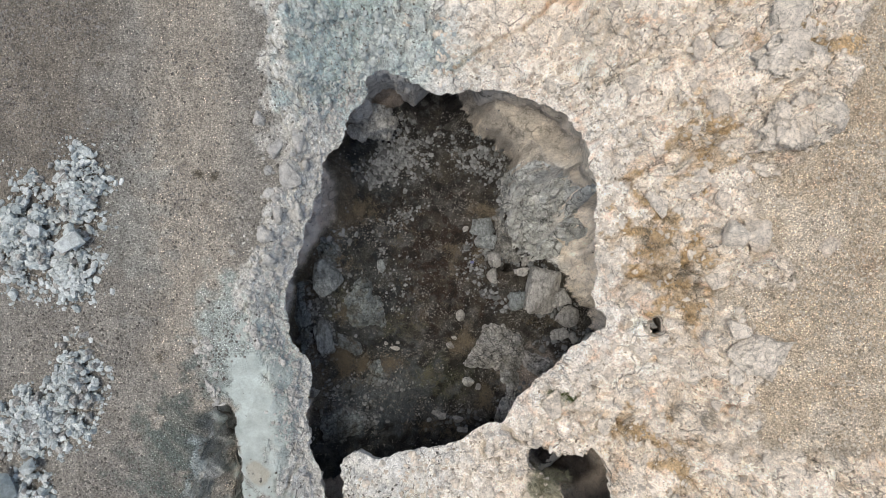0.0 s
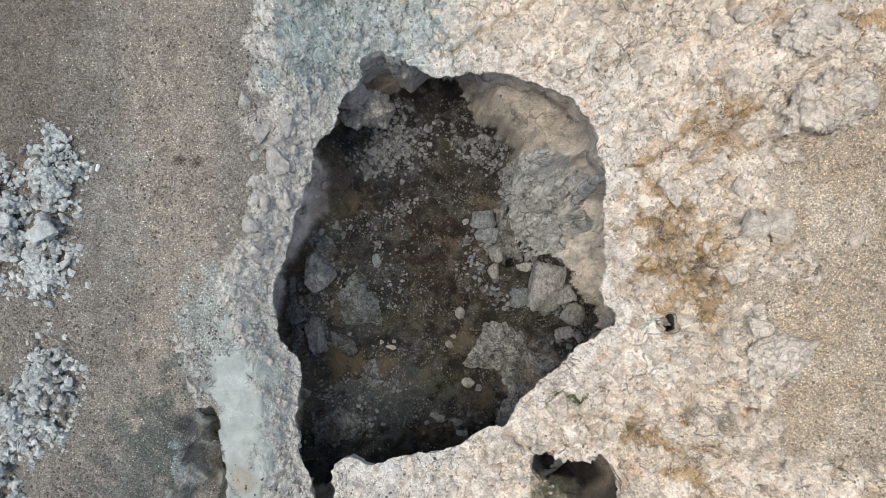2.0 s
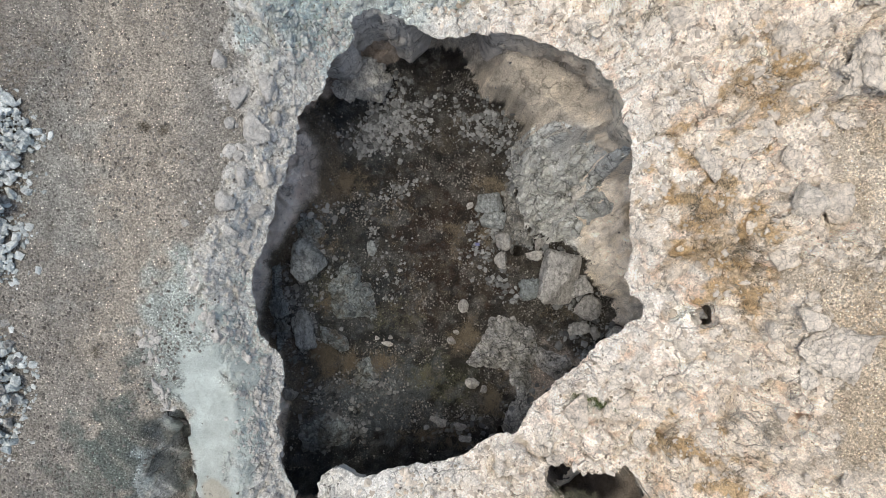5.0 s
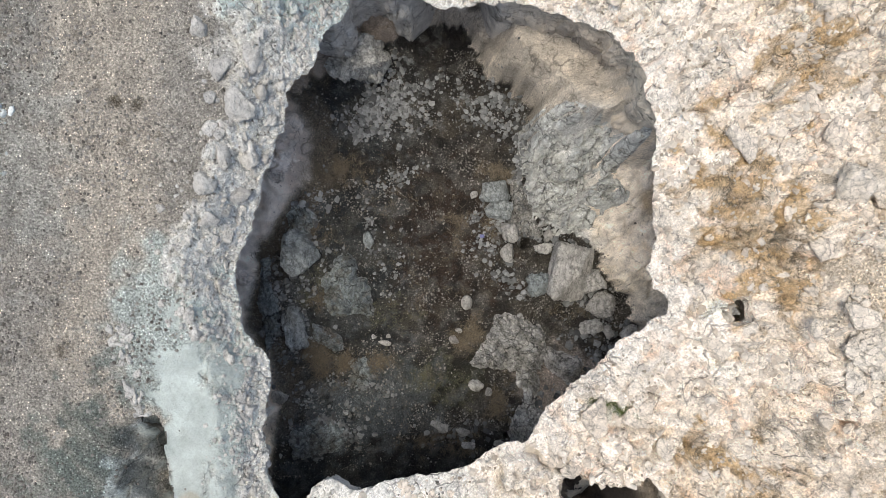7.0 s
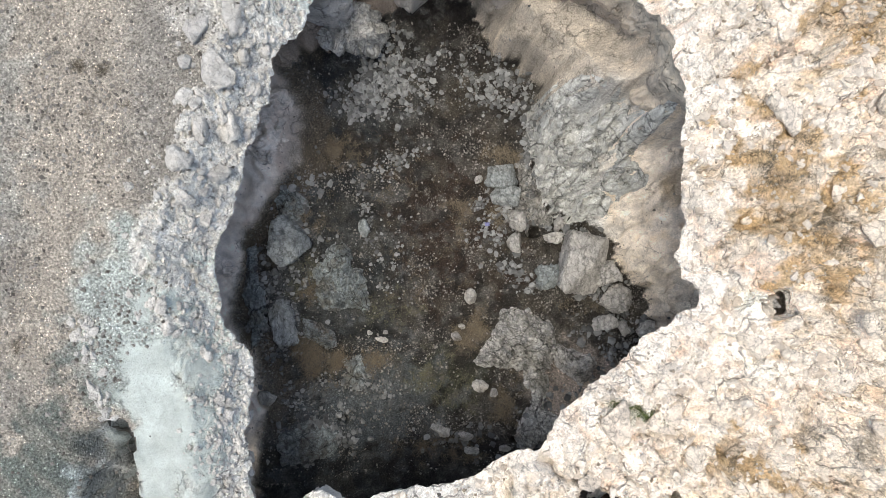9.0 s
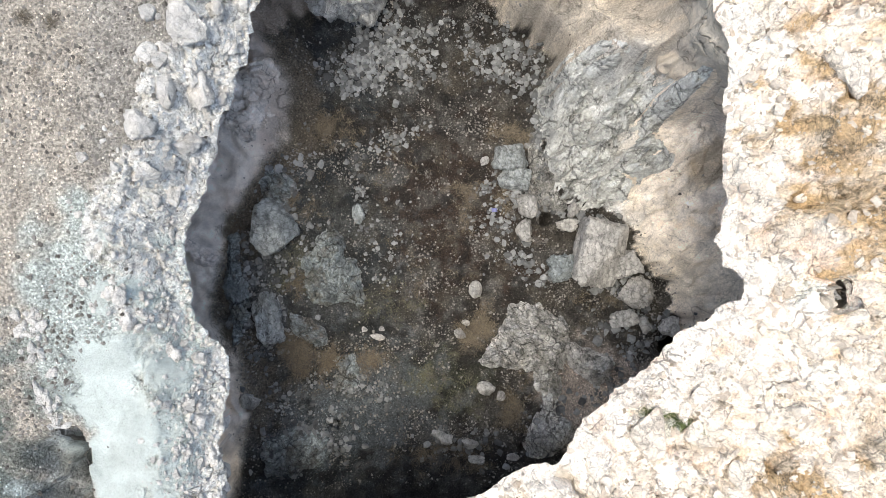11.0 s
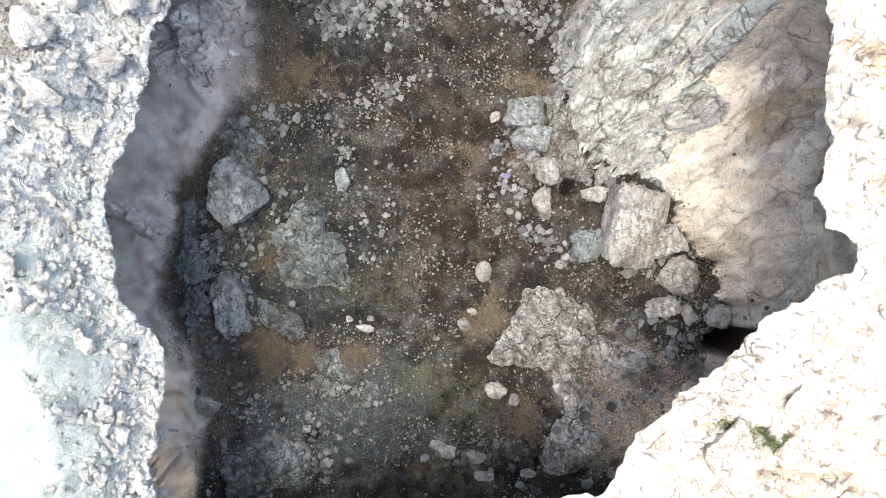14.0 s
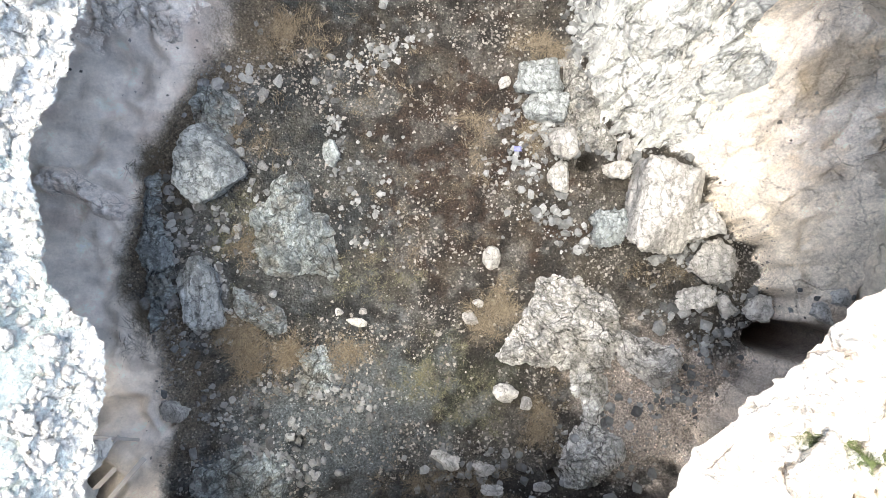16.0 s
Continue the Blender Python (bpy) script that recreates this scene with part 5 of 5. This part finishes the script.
for k, (x, y, a, b) in enumerate([(-5.75, 0.28, 0.42, 0.34), (-5.5, 2.6, 0.4, 0.48), (-6.05, 3.45, 0.28, 0.5), (-6.4, 0.45, 0.3, 0.42), (-5.55, -4.35, 0.2, 0.2), (-5.3, 4.0, 0.35, 0.6), (-6.26, 2.8, 0.18, 0.22),
                                   (-6.0, 1.25, 0.25, 0.4), (-5.45, 1.35, 0.3, 0.5), (-6.25, 1.9, 0.2, 0.25), (-5.1, 3.1, 0.22, 0.3), (-6.3, -0.4, 0.25, 0.2), (-6.1, -0.9, 0.2, 0.35), (-6.6, 4.6, 0.25, 0.35)]):
    rim_rock(x, y, a, b, 0.6 * min(a, b) + 0.08, rng.uniform(-30, 30), k, "white crusted rock on the crumbling pit rim")
for k in range(46):
    f_ = rng.uniform()
    rim_rock(-8.65 + 0.35 * f_ + rng.normal(0, 0.12), -3.3 - 2.5 * f_, 0.05 + 0.1 * rng.uniform() ** 2, 0.08 + 0.14 * rng.uniform() ** 2, 0.08, rng.uniform(-30, 30), k, "white crusted stone in a low ridge on bare ground")
for k in range(330):
    s_ = rng.uniform(-8.8, 6.5)
    near = rim_curve[np.abs(rim_curve[:, 1] - s_) < 0.1]
    near = near[near[:, 0] < -2.5]
    if not len(near):
        continue
    x, y = near[:, 0].min() - abs(rng.normal(0.55, 0.45)) * (1.0 if s_ > -3.5 else 0.55) - 0.12, s_
    a = 0.04 + 0.13 * rng.uniform() ** 3
    rim_rock(x, y, a, a * rng.uniform(0.9, 1.7), a * 0.7, rng.uniform(-40, 40), k, "pale broken stone on the crumbling pit rim")

# ---------------------------------------------------------------- slabs on the plateau
def plateau_rock(x, y, a, b, h, turn, seed, label, mat=None, name="rock_slab", sink=0.42, joints=0.06):
    z = float(ground_at(np.array([x]), np.array([y]))[0])
    placed(name, seed, 5 if a > 0.9 else 4, (a, b, h), (x, y, z + h * (1 - 2 * sink) - 0.1 * h), (0, 0, turn), mat or CREAM_STONE, label, "rock slab", "", 0.12, joints, 12)


plateau_rock(11.9, 6.4, 1.5, 1.2, 0.35, 20, 201, "broad cracked cream slab bedded in gravel", joints=0.12)
plateau_rock(11.2, 7.3, 0.7, 1.0, 0.35, -20, 202, "long cream rock beside a broad slab")
plateau_rock(11.7, 3.85, 1.3, 1.15, 0.4, 15, 203, "broken cream slab with sharp joints", joints=0.14)
plateau_rock(12.4, 4.2, 0.7, 0.8, 0.45, 35, 204, "tilted cream slab fragment")
plateau_rock(9.75, 0.3, 0.45, 0.6, 0.5, 0, 205, "rounded cream boulder standing on bare rock", name="boulder")
plateau_rock(10.4, 0.4, 0.6, 0.7, 0.3, 0, 206, "flat grey-cream rock beside a boulder")
plateau_rock(9.2, 4.7, 0.5, 0.6, 0.35, 10, 207, "low cream rock on the plateau")
plateau_rock(12.5, -0.1, 0.38, 0.38, 0.12, 0, 208, "flat white patch of bedrock in gravel")
plateau_rock(10.7, -3.6, 1.3, 1.0, 0.25, 10, 209, "flat pale bedrock slab in gravel")
plateau_rock(7.32, -2.8, 0.12, 0.27, 0.12, 40, 210, "white stone jammed in a small hole", PALE_STONE, "stone", 0.5, 0.0)
plateau_rock(2.75, -6.75, 0.35, 0.28, 0.3, 20, 212, "cream block wedged between two ledges", name="boulder")
plateau_rock(3.2, -7.0, 0.3, 0.22, 0.28, -10, 213, "cream block wedged between two ledges", name="boulder")

BLOCKS = []
for k in range(8):
    v, f = rock_shape(430 + k, 3, 9, 0.10, 0.03)
    v[:, 2] = np.minimum(v[:, 2], 0.45 + 0.12 * v[:, 0] * math.sin(k) + 0.12 * v[:, 1] * math.cos(k) + 0.05 * fbm(v[:, 0] * 3, v[:, 1] * 3, k, 3))
    me = mesh_from("bedrock_block", v, f)
    me.materials.append(CREAM_STONE)
    BLOCKS.append(me)
brng = np.random.RandomState(77)
spots = []
while len(spots) < 130:
    x, y = brng.uniform(-0.5, 11.5), brng.uniform(-9, 9)
    if masks(np.array([x]), np.array([y]), np.array([3.0]))[0] < 0.8 or fbm(np.array([x * 0.45]), np.array([y * 0.45]), 87, 3)[0] < -0.12:
        continue
    a = 0.16 + 0.42 * brng.uniform() ** 1.8
    if float(rim_dist(np.array([x]), np.array([y]))[0]) < a + 0.15 or any(np.hypot(x - p, y - q) < 0.75 * (a + r) for p, q, r in spots):
        continue
    if np.hypot(x - 7.3, y + 2.8) < 0.9 or np.hypot(x - 4.6, y + 8.5) < 2.2 or any(np.hypot((x - p) / 0.8, (y - q) / 1.2) < 1 for p, q in ((7.3, 0.2), (8.3, -1.6), (8.9, 3.6))):
        continue
    spots.append((x, y, a))
for k, (x, y, a) in enumerate(spots):
    ob = tagged(new("bedrock_block", BLOCKS[k % 8]), "weathered cream limestone block bedded in the cracked plateau", "rock", "blocks of the cracked plateau")
    h = 0.10 + 0.28 * a
    ob.matrix_world = pose(x, y, float(ground_at(np.array([x]), np.array([y]))[0]) - 0.15 * h, 0, 0, brng.uniform(0, 360)) @ Matrix.Diagonal((a, a * brng.uniform(0.65, 1.0), h, 1))

# ---------------------------------------------------------------- dry grass
def grass_material(name, a, b):
    m, nt, bs = material(name, 0.8)
    geo, tone = nt.nodes.new("ShaderNodeNewGeometry"), nt.nodes.new("ShaderNodeMix")
    tone.data_type = "RGBA"
    tone.inputs["A"].default_value, tone.inputs["B"].default_value = (*a, 1), (*b, 1)
    nt.links.new(geo.outputs["Random Per Island"], tone.inputs["Factor"])
    nt.links.new(tone.outputs["Result"], bs.inputs["Base Color"])
    return m


STRAW = grass_material("dry_straw", (0.075, 0.062, 0.044), (0.22, 0.185, 0.135))
OLIVE = grass_material("olive_grass", (0.06, 0.062, 0.042), (0.17, 0.165, 0.11))


def grass(name, patches, at, mat, label, seed):
    """Bent blades in tufts, as one piece of stuff. patches: x, y, half sizes, turn, blades, length."""
    r = np.random.RandomState(seed)
    V, F, o = [], [], 0
    for cx, cy, rx, ry, tn, many, length in patches:
        many = int(0.9 * many)
        k = max(1, many // 14)
        tx, ty = in_patch(r, k, cx, cy, rx, ry, tn)
        which = r.randint(0, k, many)
        lean_t = r.uniform(0, 2 * np.pi, k)[which]
        bx, by = tx[which] + r.normal(0, 0.05, many), ty[which] + r.normal(0, 0.05, many)
        bz = at(bx, by) - 0.02
        ang = lean_t + r.normal(0, 0.8, many)
        ln = length * r.uniform(0.5, 1.1, many)
        w = r.uniform(0.003, 0.0065, many)
        dx, dy = np.cos(ang), np.sin(ang)
        for q in range(3):
            f = q / 2
            out, up = ln * (0.35 * f + 0.5 * f * f), ln * (0.75 * f - 0.35 * f * f)
            ww = w * (1 - 0.85 * f)
            V.append(np.stack([np.stack([bx + dx * out - dy * ww, by + dy * out + dx * ww, bz + up], 1), np.stack([bx + dx * out + dy * ww, by + dy * out - dx * ww, bz + up], 1)], 1))
        i = np.arange(many) * 2 + o
        m2 = many * 2
        F.append(np.concatenate([np.stack([i, i + 1, i + 1 + m2, i + m2], 1), np.stack([i + m2, i + 1 + m2, i + 1 + 2 * m2, i + 2 * m2], 1)]))
        o += 3 * m2
    me = mesh_from(name, np.concatenate([a.reshape(-1, 3) for a in V]), np.concatenate(F))
    me.materials.append(mat)
    return tagged(new(name, me), label, "grass", kind="stuff")


grass("dry_grass", [(-4.7, -5.1, 0.4, 0.6, 20, 1900, 0.5), (-3.8, -5.3, 0.35, 0.4, 0, 900, 0.45), (0.85, -4.5, 0.5, 0.7, -30, 1800, 0.35), (-6.6, -1.6, 0.3, 0.8, 0, 700, 0.3), (-6.7, -4.6, 0.3, 0.6, 0, 800, 0.35),
                    (-3.9, 1.7, 1.0, 0.4, 10, 1500, 0.35), (-4.7, -3.0, 0.3, 0.4, 0, 600, 0.3), (1.9, 1.75, 0.6, 0.25, -10, 700, 0.4), (1.6, -0.4, 0.25, 0.3, 0, 500, 0.3), (-2.5, -5.4, 0.5, 0.35, 0, 900, 0.3),
                    (1.8, -7.3, 0.5, 0.5, 0, 900, 0.3), (-0.2, -8.6, 1.6, 0.5, -5, 1600, 0.35), (0.4, -0.4, 0.5, 1.2, 10, 900, 0.25), (-4.6, -0.5, 0.7, 1.0, 0, 900, 0.25),
                    (-2.0, 0.8, 1.6, 1.2, 0, 1500, 0.14), (-1.0, -2.6, 1.4, 1.6, 0, 1600, 0.14), (2.2, -7.0, 0.6, 0.9, 0, 1200, 0.2), (-4.0, -6.0, 1.3, 0.6, 10, 1000, 0.16), (4.6, -3.6, 0.9, 0.7, 0, 700, 0.16)],
      floor_at, STRAW, "dry straw-coloured grass in the pit", 31)
grass("olive_grass", [(-0.6, -6.0, 1.2, 0.8, 0, 1700, 0.18), (0.3, -6.8, 1.0, 0.7, 0, 1300, 0.18), (-5.0, -2.6, 0.8, 1.2, 0, 1200, 0.2), (-2.0, -3.8, 0.9, 0.8, 0, 900, 0.2)], floor_at, OLIVE, "thin olive-green grass on damp soil", 32)
grass("plateau_grass", [(7.3, 0.2, 0.8, 1.3, 0, 2600, 0.16), (8.3, -1.6, 0.7, 1.1, 0, 2600, 0.16), (8.9, 3.6, 0.5, 0.8, 0, 900, 0.14), (6.2, -6.4, 0.8, 0.3, 0, 600, 0.15), (7.9, -7.4, 0.4, 0.8, 0, 600, 0.15), (12.1, 6.5, 0.6, 0.5, 0, 500, 0.15)], ground_at, STRAW, "short dry ochre grass between rocks", 33)
grass("rim_grass", [(3.6, -8.5, 0.7, 0.5, 0, 1400, 0.22), (6.0, 6.1, 0.3, 0.3, 0, 400, 0.14)], ground_at, OLIVE, "green grass growing in a rock joint", 34)

GREEN = grass_material("fresh_green_grass", (0.045, 0.06, 0.022), (0.15, 0.18, 0.07))
grass("green_grass", [(4.05, -5.30, 0.38, 0.07, -14, 1800, 0.12), (4.65, -5.55, 0.35, 0.08, -30, 1500, 0.12)], ground_at, GREEN, "fresh green grass filling a rock joint", 36)

# ---------------------------------------------------------------- old planks and litter
WOOD, wnt, wb = material("weathered_wood", 0.85)
wtex, wgeo, wmap, wmix = wnt.nodes.new("ShaderNodeTexNoise"), wnt.nodes.new("ShaderNodeTexCoord"), wnt.nodes.new("ShaderNodeMapping"), wnt.nodes.new("ShaderNodeMix")
wmix.data_type = "RGBA"
wmap.inputs["Scale"].default_value = (2, 30, 30)
wtex.inputs["Scale"].default_value, wtex.inputs["Detail"].default_value = 2.0, 6
wmix.inputs["A"].default_value, wmix.inputs["B"].default_value = (0.34, 0.30, 0.26, 1), (0.70, 0.65, 0.60, 1)
wnt.links.new(wgeo.outputs["Object"], wmap.inputs[0]), wnt.links.new(wmap.outputs[0], wtex.inputs[0]), wnt.links.new(wtex.outputs[0], wmix.inputs["Factor"]), wnt.links.new(wmix.outputs["Result"], wb.inputs["Base Color"])


def plank(x, y, length, width, turn, tilt, lift):
    bm = bmesh.new()
    bmesh.ops.create_cube(bm, size=1)
    bmesh.ops.scale(bm, vec=(length, width, 0.035), verts=bm.verts)
    bmesh.ops.bevel(bm, geom=bm.edges[:], offset=0.006, segments=1, affect="EDGES")
    me = bpy.data.meshes.new("plank")
    bm.to_mesh(me)
    bm.free()
    me.materials.append(WOOD)
    ob = tagged(new("plank", me), "old weathered wooden plank leaning in the mud", "plank", "planks of a broken platform")
    z = float(floor_at(np.array([x]), np.array([y]))[0])
    ob.matrix_world = pose(x, y, z + lift, 0, tilt, turn)


plank(-6.85, -7.9, 1.4, 0.10, 52, 14, 0.30)
plank(-7.25, -7.8, 1.4, 0.10, 48, 14, 0.32)
plank(-7.2, -7.3, 1.0, 0.06, 55, 12, 0.2)
plank(-7.0, -6.95, 0.9, 0.06, -12, 22, 0.18)

CLOTH, _, cb = material("faded_blue_plastic", 0.5)
cb.inputs["Base Color"].default_value = (0.16, 0.17, 0.34, 1)
cv, cf = [], []
for i in range(7):
    for j in range(6):
        cv.append((0.03 * (i - 3) + 0.01 * math.sin(j * 2), 0.024 * (j - 2.5), 0.015 * math.sin(i * 1.7) + 0.012 * math.cos(j * 2.1)))
for i in range(6):
    for j in range(5):
        cf.append((i * 6 + j, (i + 1) * 6 + j, (i + 1) * 6 + j + 1, i * 6 + j + 1))
rag = mesh_from("plastic_scrap", cv, cf)
rag.materials.append(CLOTH)
scrap = tagged(new("plastic_scrap", rag), "crumpled faded blue plastic scrap on scree", "litter")
scrap.modifiers.new("thickness", "SOLIDIFY").thickness = 0.004
scrap.location = (1.32, -0.73, float(floor_at(np.array([1.32]), np.array([-0.73]))[0]) + 0.1)

SHRUB = grass_material("dark_dead_shrub", (0.05, 0.04, 0.03), (0.13, 0.11, 0.08))
grass("dead_shrubs", [(-8.75, 2.7, 0.16, 0.14, 0, 260, 0.16), (-8.25, 2.62, 0.16, 0.12, 0, 220, 0.16), (-8.6, 1.6, 0.08, 0.08, 0, 80, 0.1), (-7.6, 1.75, 0.12, 0.12, 0, 90, 0.12), (-10.2, -3.9, 0.14, 0.14, 0, 160, 0.14), (-12.6, -6.9, 0.1, 0.1, 0, 90, 0.12), (-12.2, 6.6, 0.16, 0.14, 0, 120, 0.14), (-13.9, 3.0, 0.2, 0.16, 0, 160, 0.14)], ground_at, SHRUB, "small dark dead shrubs on bare dirt", 35)
